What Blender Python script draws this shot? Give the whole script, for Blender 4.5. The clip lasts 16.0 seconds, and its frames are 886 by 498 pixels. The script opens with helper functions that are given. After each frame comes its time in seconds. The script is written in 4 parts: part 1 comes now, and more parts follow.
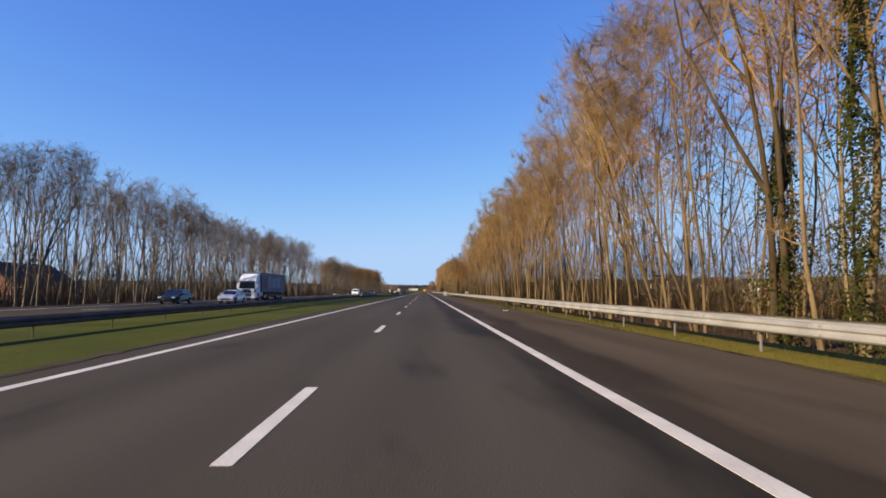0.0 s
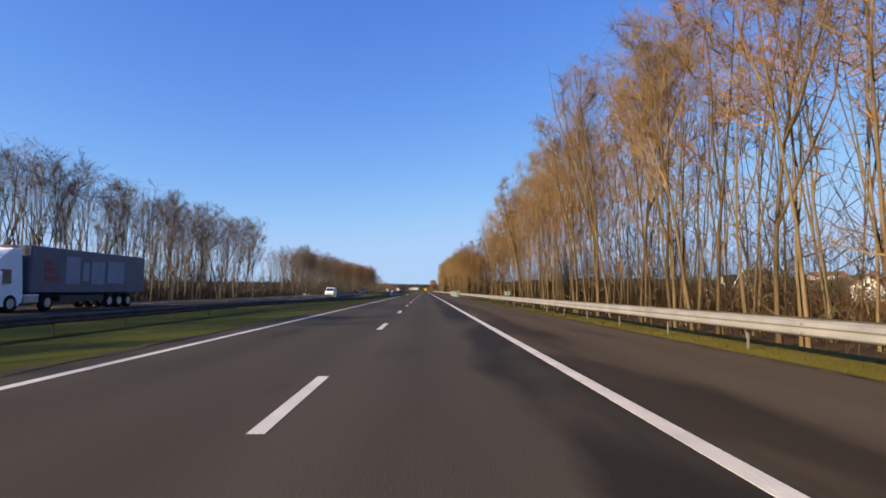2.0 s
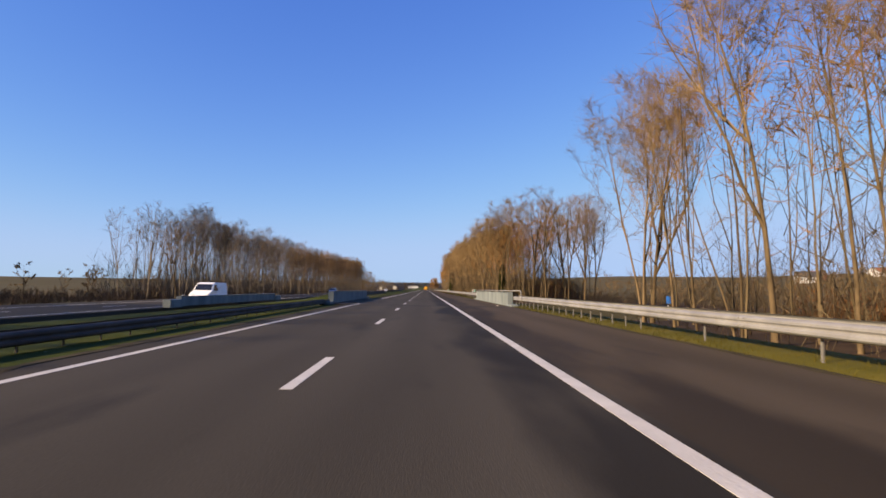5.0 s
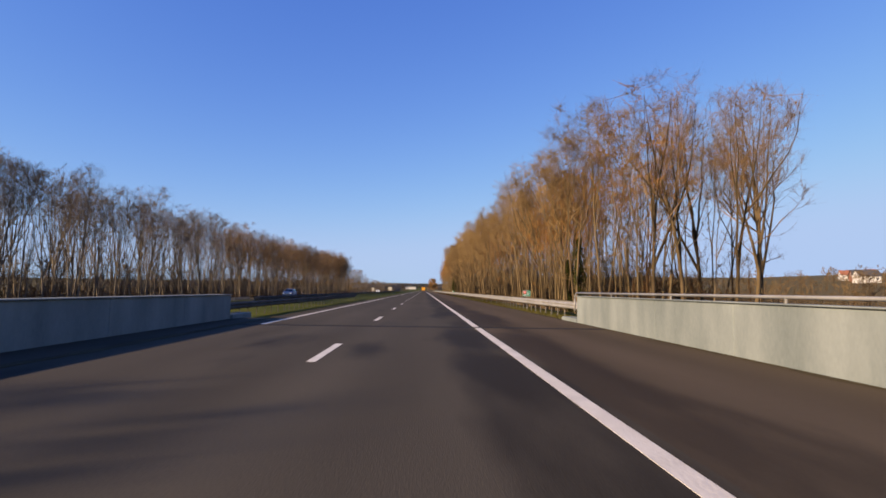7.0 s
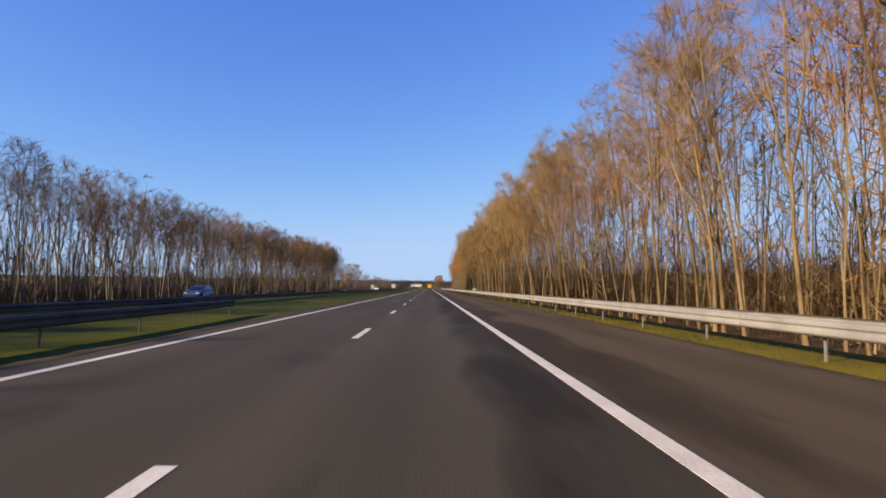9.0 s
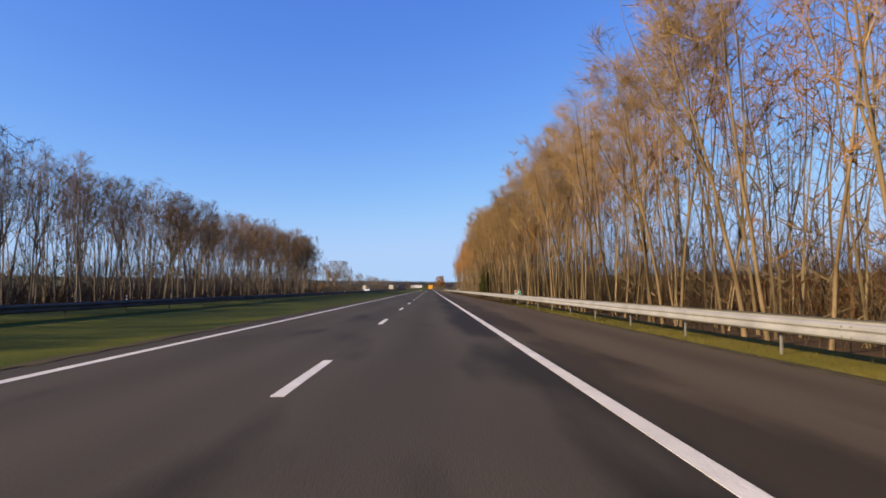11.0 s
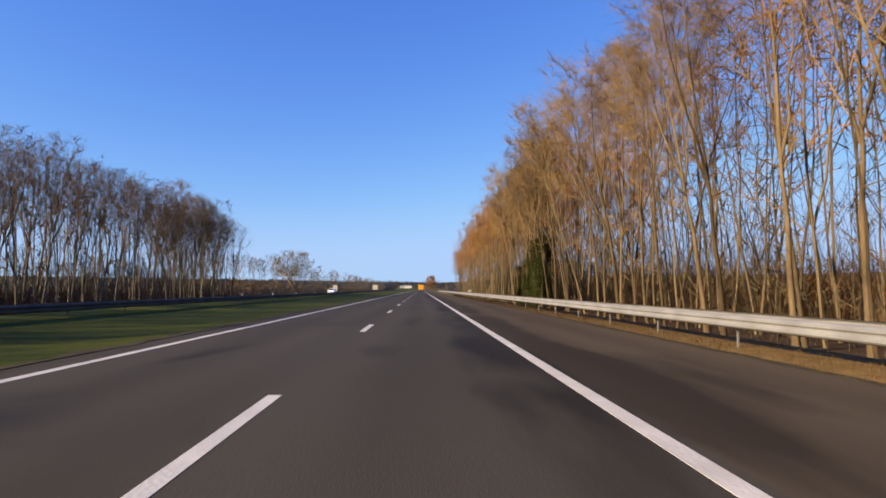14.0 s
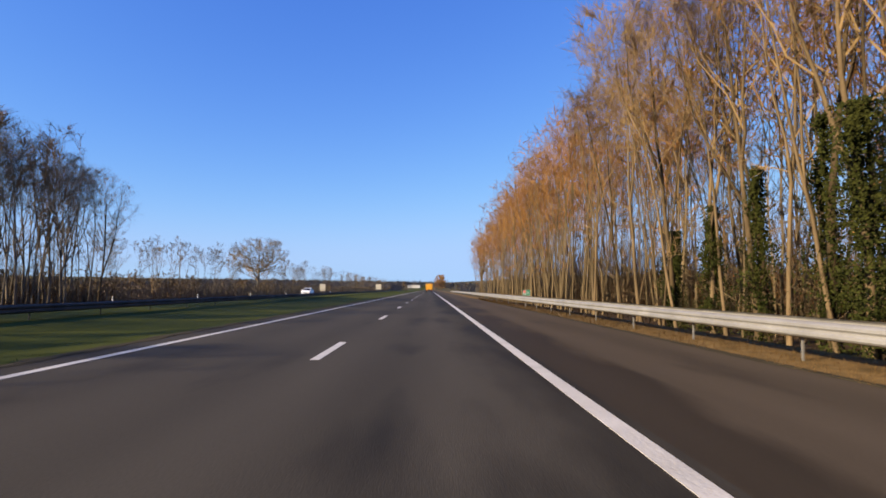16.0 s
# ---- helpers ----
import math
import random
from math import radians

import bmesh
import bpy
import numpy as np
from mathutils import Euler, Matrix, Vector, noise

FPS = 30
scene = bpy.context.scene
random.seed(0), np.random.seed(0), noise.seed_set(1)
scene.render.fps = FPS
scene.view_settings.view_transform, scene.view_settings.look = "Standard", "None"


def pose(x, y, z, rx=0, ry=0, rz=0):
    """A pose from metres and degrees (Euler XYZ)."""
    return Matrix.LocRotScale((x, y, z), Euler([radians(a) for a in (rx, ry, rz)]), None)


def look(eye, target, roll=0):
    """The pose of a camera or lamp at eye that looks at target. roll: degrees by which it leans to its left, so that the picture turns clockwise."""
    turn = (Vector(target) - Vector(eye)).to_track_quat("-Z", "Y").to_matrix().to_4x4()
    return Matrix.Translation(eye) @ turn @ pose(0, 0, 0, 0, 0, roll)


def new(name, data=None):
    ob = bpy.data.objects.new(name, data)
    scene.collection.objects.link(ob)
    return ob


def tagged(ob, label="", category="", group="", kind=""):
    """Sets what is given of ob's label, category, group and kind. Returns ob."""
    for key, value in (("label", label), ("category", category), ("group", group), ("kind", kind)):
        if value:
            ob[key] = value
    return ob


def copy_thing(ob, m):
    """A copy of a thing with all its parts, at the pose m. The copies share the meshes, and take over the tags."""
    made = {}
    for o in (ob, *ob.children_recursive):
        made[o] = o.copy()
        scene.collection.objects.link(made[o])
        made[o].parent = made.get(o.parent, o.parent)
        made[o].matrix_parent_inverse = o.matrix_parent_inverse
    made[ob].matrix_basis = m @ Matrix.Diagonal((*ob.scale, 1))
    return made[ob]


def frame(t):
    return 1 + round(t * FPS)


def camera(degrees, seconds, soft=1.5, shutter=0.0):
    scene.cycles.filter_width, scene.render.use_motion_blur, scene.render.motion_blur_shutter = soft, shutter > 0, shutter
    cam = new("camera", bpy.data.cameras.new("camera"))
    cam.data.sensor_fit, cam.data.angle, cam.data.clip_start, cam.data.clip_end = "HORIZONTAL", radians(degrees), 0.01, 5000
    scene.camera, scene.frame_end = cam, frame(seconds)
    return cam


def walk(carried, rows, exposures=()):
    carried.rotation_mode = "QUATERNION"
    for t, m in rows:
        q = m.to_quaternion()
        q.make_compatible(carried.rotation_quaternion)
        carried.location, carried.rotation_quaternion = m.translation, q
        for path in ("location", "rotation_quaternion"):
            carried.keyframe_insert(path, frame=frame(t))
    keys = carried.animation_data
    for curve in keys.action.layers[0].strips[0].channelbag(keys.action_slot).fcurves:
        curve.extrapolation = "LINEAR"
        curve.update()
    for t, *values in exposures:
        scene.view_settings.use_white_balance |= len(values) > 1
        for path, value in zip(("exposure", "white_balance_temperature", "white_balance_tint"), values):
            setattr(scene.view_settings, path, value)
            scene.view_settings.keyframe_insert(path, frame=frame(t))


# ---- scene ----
cam = camera(77.63, 16.0, soft=1.7, shutter=0.05)
EYE = 1.183
LEAN = 0.91
PATH = [  # seconds, x, y, tilt, turn
    (0.0, -2.206, -0.17, 94.41, -1.88),
    (0.5, -2.206, 11.59, 94.41, -1.88),
    (1.0, -2.190, 23.51, 94.36, -1.77),
    (1.5, -2.169, 35.26, 94.31, -1.65),
    (2.0, -2.187, 47.03, 94.34, -1.79),
    (2.5, -2.168, 58.86, 94.23, -1.84),
    (3.0, -2.127, 70.66, 94.32, -1.86),
    (3.5, -2.100, 82.37, 94.19, -1.71),
    (4.0, -2.060, 94.00, 94.13, -1.71),
    (4.7, -1.980, 110.21, 94.17, -1.74),
    (5.5, -1.889, 128.58, 94.21, -1.77),
    (6.5, -1.775, 151.25, 94.26, -1.81),
    (7.0, -1.745, 162.60, 94.29, -1.95),
    (7.5, -1.636, 173.74, 94.11, -1.44),
    (8.0, -1.747, 184.80, 93.90, -1.05),
    (8.5, -1.778, 195.82, 94.13, -1.20),
    (9.0, -1.854, 206.95, 94.02, -1.33),
    (9.8, -1.883, 224.14, 94.06, -1.30),
    (10.6, -1.911, 241.15, 94.11, -1.27),
    (11.5, -1.944, 260.09, 94.16, -1.24),
    (12.0, -2.025, 270.50, 94.20, -1.48),
    (12.5, -2.003, 281.06, 94.13, -1.24),
    (13.0, -2.033, 291.32, 94.21, -1.74),
    (13.5, -1.969, 301.94, 94.17, -1.69),
    (14.0, -1.974, 312.46, 94.20, -2.26),
    (14.5, -1.830, 322.59, 94.29, -2.34),
    (15.0, -1.729, 333.42, 94.19, -2.08),
    (15.5, -1.652, 343.90, 94.16, -1.78),
    (16.0, -1.688, 354.53, 94.17, -1.34),
]
walk(cam, [(t, pose(x, y, EYE, tilt, 0, turn) @ pose(0, 0, 0, 0, 0, LEAN)) for t, x, y, tilt, turn in PATH],
     exposures=[(0.0, 1.0, 6500, 10), (3.5, 0.97, 6550, 12), (7.0, 0.9, 6850, 17), (9.0, 1.0, 6700, 14), (11.5, 1.0, 6420, 12), (14.0, 1.0, 6380, 12), (16.0, 1.0, 6200, 11)])

# ---- world, sun ----
SUN_AZ, SUN_EL = 62.0, 22.0  # the sun stands low, behind the car and to its left
world = bpy.data.worlds.new("world")
scene.world = world
world.use_nodes = True
wn = world.node_tree.nodes
wn.clear()
sky = wn.new("ShaderNodeTexSky")
sky.sky_type, sky.sun_disc = "NISHITA", False
sky.sun_elevation, sky.sun_rotation = radians(SUN_EL), radians(180 + SUN_AZ)
sky.air_density, sky.dust_density, sky.ozone_density = 1.0, 0.0, 4.0
# deep winter blue overhead, pale towards the horizon: each channel of the sky is raised to a power of its own
split = wn.new("ShaderNodeSeparateColor")
join = wn.new("ShaderNodeCombineColor")
wl = world.node_tree.links
wl.new(sky.outputs[0], split.inputs[0])
for k, (gain, power, most, ease) in enumerate(((0.0629, 1.20, 2.2, 2.0), (0.0812, 0.98, 3.2, 2.0), (0.2135, 0.52, 4.8, 1.5))):
    pw, ml = wn.new("ShaderNodeMath"), wn.new("ShaderNodeMath")
    pw.operation, ml.operation = "POWER", "MULTIPLY"
    pw.inputs[1].default_value, ml.inputs[1].default_value = power, gain / 0.1
    wl.new(split.outputs[k], pw.inputs[0])
    wl.new(pw.outputs[0], ml.inputs[0])
    haze = wn.new("ShaderNodeMath")
    haze.operation = "SMOOTH_MIN"
    haze.inputs[1].default_value, haze.inputs[2].default_value = most, ease
    wl.new(ml.outputs[0], haze.inputs[0])
    wl.new(haze.outputs[0], join.inputs[k])
bgn = wn.new("ShaderNodeBackground")
bgn.inputs["Strength"].default_value = 0.1
wo = wn.new("ShaderNodeOutputWorld")
wl.new(join.outputs[0], bgn.inputs[0])
wl.new(bgn.outputs[0], wo.inputs[0])

sun_data = bpy.data.lights.new("sun", "SUN")
sun_data.energy, sun_data.angle, sun_data.color = 5.2, radians(0.6), (1.0, 0.80, 0.54)
sun = new("sun", sun_data)
sun.matrix_world = look((0, 0, 60), (60 * math.sin(radians(SUN_AZ)), 60 * math.cos(radians(SUN_AZ)), 60 - 60 * math.tan(radians(SUN_EL))))

# ---- materials ----


def material(name, a, b, scale=3.0, rough=0.8, metal=0.0, bump=0.2, fine=60.0, stretch=(1, 1, 1), per_object=0.0, island=0.0):
    """Two colours mixed by coarse and fine noise, with relief; per_object and island shift the brightness piece by piece."""
    m = bpy.data.materials.new(name)
    m.use_nodes = True
    nt = m.node_tree
    n, l = nt.nodes, nt.links
    bs = n["Principled BSDF"]
    tc = n.new("ShaderNodeTexCoord")
    mp = n.new("ShaderNodeMapping")
    mp.inputs["Scale"].default_value = stretch
    l.new(tc.outputs["Object"], mp.inputs["Vector"])
    n1, n2 = n.new("ShaderNodeTexNoise"), n.new("ShaderNodeTexNoise")
    n1.inputs["Scale"].default_value, n1.inputs["Detail"].default_value = scale, 5
    n2.inputs["Scale"].default_value, n2.inputs["Detail"].default_value = fine, 3
    l.new(mp.outputs[0], n1.inputs["Vector"])
    l.new(mp.outputs[0], n2.inputs["Vector"])
    mx = n.new("ShaderNodeMath")
    mx.operation = "MULTIPLY_ADD"
    mx.inputs[1].default_value = 0.45
    l.new(n2.outputs["Fac"], mx.inputs[0])
    sub = n.new("ShaderNodeMath")
    sub.operation = "MULTIPLY_ADD"
    sub.inputs[1].default_value, sub.inputs[2].default_value = 1.6, -0.55
    l.new(n1.outputs["Fac"], sub.inputs[0])
    l.new(sub.outputs[0], mx.inputs[2])
    mix = n.new("ShaderNodeMix")
    mix.data_type, mix.clamp_factor = "RGBA", True
    mix.inputs["A"].default_value, mix.inputs["B"].default_value = (*a, 1), (*b, 1)
    l.new(mx.outputs[0], mix.inputs["Factor"])
    col = mix.outputs["Result"]
    if per_object or island:
        hv = n.new("ShaderNodeHueSaturation")
        src = n.new("ShaderNodeObjectInfo").outputs["Random"] if per_object else n.new("ShaderNodeNewGeometry").outputs["Random Per Island"]
        amount = per_object or island
        mm = n.new("ShaderNodeMath")
        mm.operation = "MULTIPLY_ADD"
        mm.inputs[1].default_value, mm.inputs[2].default_value = 2 * amount, 1 - amount
        l.new(src, mm.inputs[0])
        l.new(mm.outputs[0], hv.inputs["Value"])
        l.new(col, hv.inputs["Color"])
        col = hv.outputs[0]
    l.new(col, bs.inputs["Base Color"])
    bs.inputs["Roughness"].default_value, bs.inputs["Metallic"].default_value = rough, metal
    if rough >= 0.75:  # earth, bark, grass and old asphalt have no gloss to speak of
        bs.inputs["Specular IOR Level"].default_value = 0.08
    if bump:
        bp = n.new("ShaderNodeBump")
        bp.inputs["Strength"].default_value, bp.inputs["Distance"].default_value = bump, 0.02
        l.new(n2.outputs["Fac"], bp.inputs["Height"])
        l.new(bp.outputs[0], bs.inputs["Normal"])
    return m


def asphalt_material(name, a, b, damp, stains, seam, soak):
    """Asphalt with stone grain, long wheel tracks and patches of damp, darker and smoother."""
    m = material(name, a, b, scale=0.5, rough=0.8, bump=0.15, fine=90, stretch=(1, 0.12, 1))
    n, l = m.node_tree.nodes, m.node_tree.links
    bs = n["Principled BSDF"]
    old = bs.inputs["Base Color"].links[0].from_socket
    tc = n.new("ShaderNodeTexCoord")
    mp = n.new("ShaderNodeMapping")
    mp.inputs["Scale"].default_value = (0.75, 0.17, 1)
    mp.inputs["Location"].default_value = (3.1, 1.7, 0)
    l.new(tc.outputs["Object"], mp.inputs["Vector"])
    nz = n.new("ShaderNodeTexNoise")
    nz.inputs["Scale"].default_value, nz.inputs["Detail"].default_value = 1.0, 6
    l.new(mp.outputs[0], nz.inputs["Vector"])
    rp = n.new("ShaderNodeValToRGB")
    rp.color_ramp.elements[0].position, rp.color_ramp.elements[1].position = 0.58, 0.76
    # the wet lies along the joint between lane and shoulder more than elsewhere
    xyz = n.new("ShaderNodeSeparateXYZ")
    l.new(tc.outputs["Object"], xyz.inputs[0])
    sq, fall, add = n.new("ShaderNodeMath"), n.new("ShaderNodeMath"), n.new("ShaderNodeMath")
    sq.operation, fall.operation, add.operation = "MULTIPLY", "MULTIPLY_ADD", "MULTIPLY_ADD"
    off = n.new("ShaderNodeMath")
    off.inputs[1].default_value = -seam
    l.new(xyz.outputs[0], off.inputs[0])
    l.new(off.outputs[0], sq.inputs[0])
    l.new(off.outputs[0], sq.inputs[1])
    fall.inputs[1].default_value, fall.inputs[2].default_value, fall.use_clamp = -0.8, 1.0, True
    l.new(sq.outputs[0], fall.inputs[0])
    add.inputs[1].default_value = soak
    l.new(fall.outputs[0], add.inputs[0])
    l.new(nz.outputs["Fac"], add.inputs[2])
    # long stains where water has stood
    wet = add.outputs[0]
    for sx, sy, rx, ry in stains:
        sub_, mul_, dot_ = (n.new("ShaderNodeVectorMath") for _ in range(3))
        sub_.operation, mul_.operation, dot_.operation = "SUBTRACT", "MULTIPLY", "DOT_PRODUCT"
        sub_.inputs[1].default_value = (sx, sy, 0)
        mul_.inputs[1].default_value = (1 / rx, 1 / ry, 0)
        l.new(tc.outputs["Object"], sub_.inputs[0])
        l.new(sub_.outputs[0], mul_.inputs[0])
        l.new(mul_.outputs[0], dot_.inputs[0])
        l.new(mul_.outputs[0], dot_.inputs[1])
        inside, more = n.new("ShaderNodeMath"), n.new("ShaderNodeMath")
        inside.operation, more.operation = "MULTIPLY_ADD", "MULTIPLY_ADD"
        inside.inputs[1].default_value, inside.inputs[2].default_value, inside.use_clamp = -1.0, 1.0, True
        l.new(dot_.outputs["Value"], inside.inputs[0])
        more.inputs[1].default_value = 0.20
        l.new(inside.outputs[0], more.inputs[0])
        l.new(wet, more.inputs[2])
        wet = more.outputs[0]
    l.new(wet, rp.inputs["Fac"])
    mix = n.new("ShaderNodeMix")
    mix.data_type, mix.blend_type = "RGBA", "MULTIPLY"
    l.new(rp.outputs[0], mix.inputs["Factor"])
    l.new(old, mix.inputs["A"])
    mix.inputs["B"].default_value = (*damp, 1)
    # fine pale grains
    gr = n.new("ShaderNodeTexNoise")
    gr.inputs["Scale"].default_value, gr.inputs["Detail"].default_value = 55, 2
    l.new(tc.outputs["Object"], gr.inputs["Vector"])
    gv = n.new("ShaderNodeMath")
    gv.operation = "MULTIPLY_ADD"
    gv.inputs[1].default_value, gv.inputs[2].default_value = 0.7, 0.65
    l.new(gr.outputs["Fac"], gv.inputs[0])
    # wheel tracks, polished a little paler than the strips between them
    wave, swell, track = n.new("ShaderNodeMath"), n.new("ShaderNodeMath"), n.new("ShaderNodeMath")
    wave.operation, swell.operation, track.operation = "MULTIPLY_ADD", "SINE", "MULTIPLY_ADD"
    wave.inputs[1].default_value, wave.inputs[2].default_value = 3.6, 0.4
    l.new(xyz.outputs[0], wave.inputs[0])
    l.new(wave.outputs[0], swell.inputs[0])
    track.inputs[1].default_value = 0.07
    l.new(swell.outputs[0], track.inputs[0])
    l.new(gv.outputs[0], track.inputs[2])
    hv = n.new("ShaderNodeHueSaturation")
    l.new(track.outputs[0], hv.inputs["Value"])
    l.new(mix.outputs["Result"], hv.inputs["Color"])
    l.new(hv.outputs[0], bs.inputs["Base Color"])
    rr = n.new("ShaderNodeMath")
    rr.operation = "MULTIPLY_ADD"
    rr.inputs[1].default_value, rr.inputs[2].default_value = -0.08, 0.80
    bs.inputs["Specular IOR Level"].default_value = 0.04
    l.new(rp.outputs[0], rr.inputs[0])
    l.new(rr.outputs[0], bs.inputs["Roughness"])
    return m


M_ASPHALT = asphalt_material("asphalt", (0.0440, 0.0382, 0.0298), (0.0665, 0.0578, 0.0450), (0.46, 0.46, 0.47), ((-3.75, 299.4, 1.0, 3.6), (-4.3, 73.6, 0.8, 5.0), (-4.45, 270.0, 1.0, 4.0), (-5.6, 290.0, 0.7, 2.5), (-2.5, 173.0, 0.7, 5.0)), -0.40, 0.235)
M_SHOULDER = asphalt_material("asphalt_shoulder", (0.056, 0.043, 0.0292), (0.085, 0.065, 0.0440), (0.50, 0.50, 0.51), ((1.7, 319.8, 1.7, 4.0), (1.0, 187.0, 1.2, 4.0)), 0.6, 0.26)
M_PAINT = material("road_paint", (0.40, 0.37, 0.32), (0.62, 0.58, 0.51), scale=1.5, rough=0.6, bump=0.3, fine=25)
M_GRASS = material("verge_grass", (0.020, 0.032, 0.001), (0.074, 0.074, 0.005), scale=0.25, rough=0.9, bump=0.8, fine=9)
M_VERGE = material("olive_grass", (0.075, 0.070, 0.008), (0.155, 0.120, 0.020), scale=0.5, rough=0.9, bump=0.8, fine=9)
M_STRAW = material("dry_grass", (0.085, 0.055, 0.019), (0.23, 0.142, 0.052), scale=2.2, rough=0.9, bump=0.8, fine=14)
M_LITTER = material("leaf_litter", (0.040, 0.026, 0.014), (0.085, 0.052, 0.026), scale=0.6, rough=0.95, bump=0.9, fine=7)
M_FIELD = material("field", (0.050, 0.046, 0.018), (0.105, 0.078, 0.034), scale=0.012, rough=0.95, bump=0.5, fine=0.4)
M_STEEL_POST = material("dull_post_steel", (0.125, 0.117, 0.104), (0.22, 0.205, 0.18), scale=2.0, rough=0.7, metal=0.1, bump=0.1, fine=18)
M_STEEL = material("galvanised_steel", (0.18, 0.172, 0.158), (0.33, 0.315, 0.285), scale=1.2, rough=0.55, metal=0.15, bump=0.05, fine=18)
# darker copy of the steel: the median rails' shaded side put into the colour
M_STEEL_SHADED = material("shaded_steel", (0.050, 0.047, 0.043), (0.11, 0.100, 0.088), scale=1.2, rough=0.8, metal=0.0, bump=0.1, fine=18)
M_CONCRETE = material("concrete", (0.098, 0.116, 0.114), (0.235, 0.258, 0.246), scale=0.9, rough=0.85, bump=0.25, fine=30, stretch=(1, 1, 0.35))
M_BARK = material("bark", (0.034, 0.024, 0.013), (0.195, 0.136, 0.071), scale=1.8, rough=0.9, bump=0.9, fine=14, stretch=(1, 1, 0.3), per_object=0.5)
M_TWIG = material("twigs", (0.152, 0.098, 0.043), (0.266, 0.177, 0.080), scale=0.4, rough=0.85, bump=0, per_object=0.22)
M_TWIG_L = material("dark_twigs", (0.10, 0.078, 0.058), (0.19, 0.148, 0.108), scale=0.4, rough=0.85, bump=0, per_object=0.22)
M_TWIG_TAN = material("tan_twigs", (0.135, 0.084, 0.042), (0.235, 0.150, 0.078), scale=0.4, rough=0.85, bump=0, per_object=0.22)
M_BARK_L = material("bark_grey", (0.085, 0.073, 0.056), (0.21, 0.175, 0.13), scale=0.9, rough=0.9, bump=0.6, fine=16, stretch=(1, 1, 0.25), per_object=0.25)
M_WOOD_R = material("woods_bark", (0.085, 0.062, 0.032), (0.19, 0.138, 0.074), scale=0.5, rough=0.9, bump=0, island=0.35)
M_WOOD_TW = material("woods_twigs", (0.205, 0.103, 0.032), (0.345, 0.180, 0.058), scale=0.3, rough=0.9, bump=0, island=0.3)
M_BRUSH = material("brushwood", (0.045, 0.027, 0.013), (0.095, 0.054, 0.025), scale=0.3, rough=0.9, bump=0, island=0.35)
M_BRUSH_L = material("grey_brushwood", (0.075, 0.050, 0.028), (0.150, 0.100, 0.056), scale=0.3, rough=0.9, bump=0, island=0.35)
M_IVY = material("ivy", (0.012, 0.017, 0.003), (0.046, 0.046, 0.008), scale=0.9, rough=0.76, bump=0, island=0.35)

# ---- mesh helpers ----


def mesh_of(name, verts, faces, mats, index=None, smooth=False):
    me = bpy.data.meshes.new(name)
    me.from_pydata([tuple(v) for v in verts], [], faces)
    for m in mats:
        me.materials.append(m)
    if index is not None:
        me.polygons.foreach_set("material_index", index)
    if smooth:
        me.polygons.foreach_set("use_smooth", [True] * len(me.polygons))
    me.update()
    return me


def empty(name, at=(0, 0, 0)):
    e = new(name)
    e.location = at
    e.empty_display_size = 0.3
    return e


def part(name, bm, mat, parent=None, label="", smooth=False, at=None):
    """Links a bmesh (or a ready mesh) as one mesh object under a thing or a part."""
    if isinstance(bm, bpy.types.Mesh):
        me = bm
    else:
        me = bpy.data.meshes.new(name)
        bm.to_mesh(me)
        bm.free()
        me.materials.append(mat)
        if smooth:
            me.polygons.foreach_set("use_smooth", [True] * len(me.polygons))
    ob = new(name, me)
    if parent:
        ob.parent = parent
    if at is not None:
        ob.location = at
    if label:
        tagged(ob, label)
    return ob


def box(bm, x0, x1, y0, y1, z0, z1, bevel=0.0, seg=1):
    g = bmesh.ops.create_cube(bm, size=1, matrix=Matrix.Translation(((x0 + x1) / 2, (y0 + y1) / 2, (z0 + z1) / 2)) @ Matrix.Diagonal((x1 - x0, y1 - y0, z1 - z0, 1)))
    if bevel:
        es = {e for v in g["verts"] for e in v.link_edges}
        bmesh.ops.bevel(bm, geom=list(es), offset=bevel, segments=seg, affect="EDGES", profile=0.5)
    return bm


def a_box(x0, x1, y0, y1, z0, z1, bevel=0.0, seg=1):
    return box(bmesh.new(), x0, x1, y0, y1, z0, z1, bevel, seg)


def cyl(bm, p, q, r0, r1=None, n=10, caps=True):
    p, q = Vector(p), Vector(q)
    d = q - p
    m = Matrix.Translation((p + q) / 2) @ d.to_track_quat("Z", "Y").to_matrix().to_4x4()
    bmesh.ops.create_cone(bm, cap_ends=caps, segments=n, radius1=r0, radius2=r0 if r1 is None else r1, depth=d.length, matrix=m)
    return bm


def sweep(profile, line, closed=True):
    """A closed profile of (across, up) carried along a line of (x, y, z)."""
    bm = bmesh.new()
    rings = []
    for i, p in enumerate(line):
        a, b = Vector(line[max(i - 1, 0)]), Vector(line[min(i + 1, len(line) - 1)])
        t = (b - a).normalized()
        side = Vector((t.y, -t.x, 0)).normalized()
        rings.append([bm.verts.new(Vector(p) + side * u + Vector((0, 0, w))) for u, w in profile])
    k = len(profile)
    for r, s in zip(rings, rings[1:]):
        for j in range(k if closed else k - 1):
            bm.faces.new((r[j], r[(j + 1) % k], s[(j + 1) % k], s[j]))
    if closed:
        bm.faces.new(rings[0][::-1])
        bm.faces.new(rings[-1])
    bmesh.ops.recalc_face_normals(bm, faces=bm.faces)
    return bm


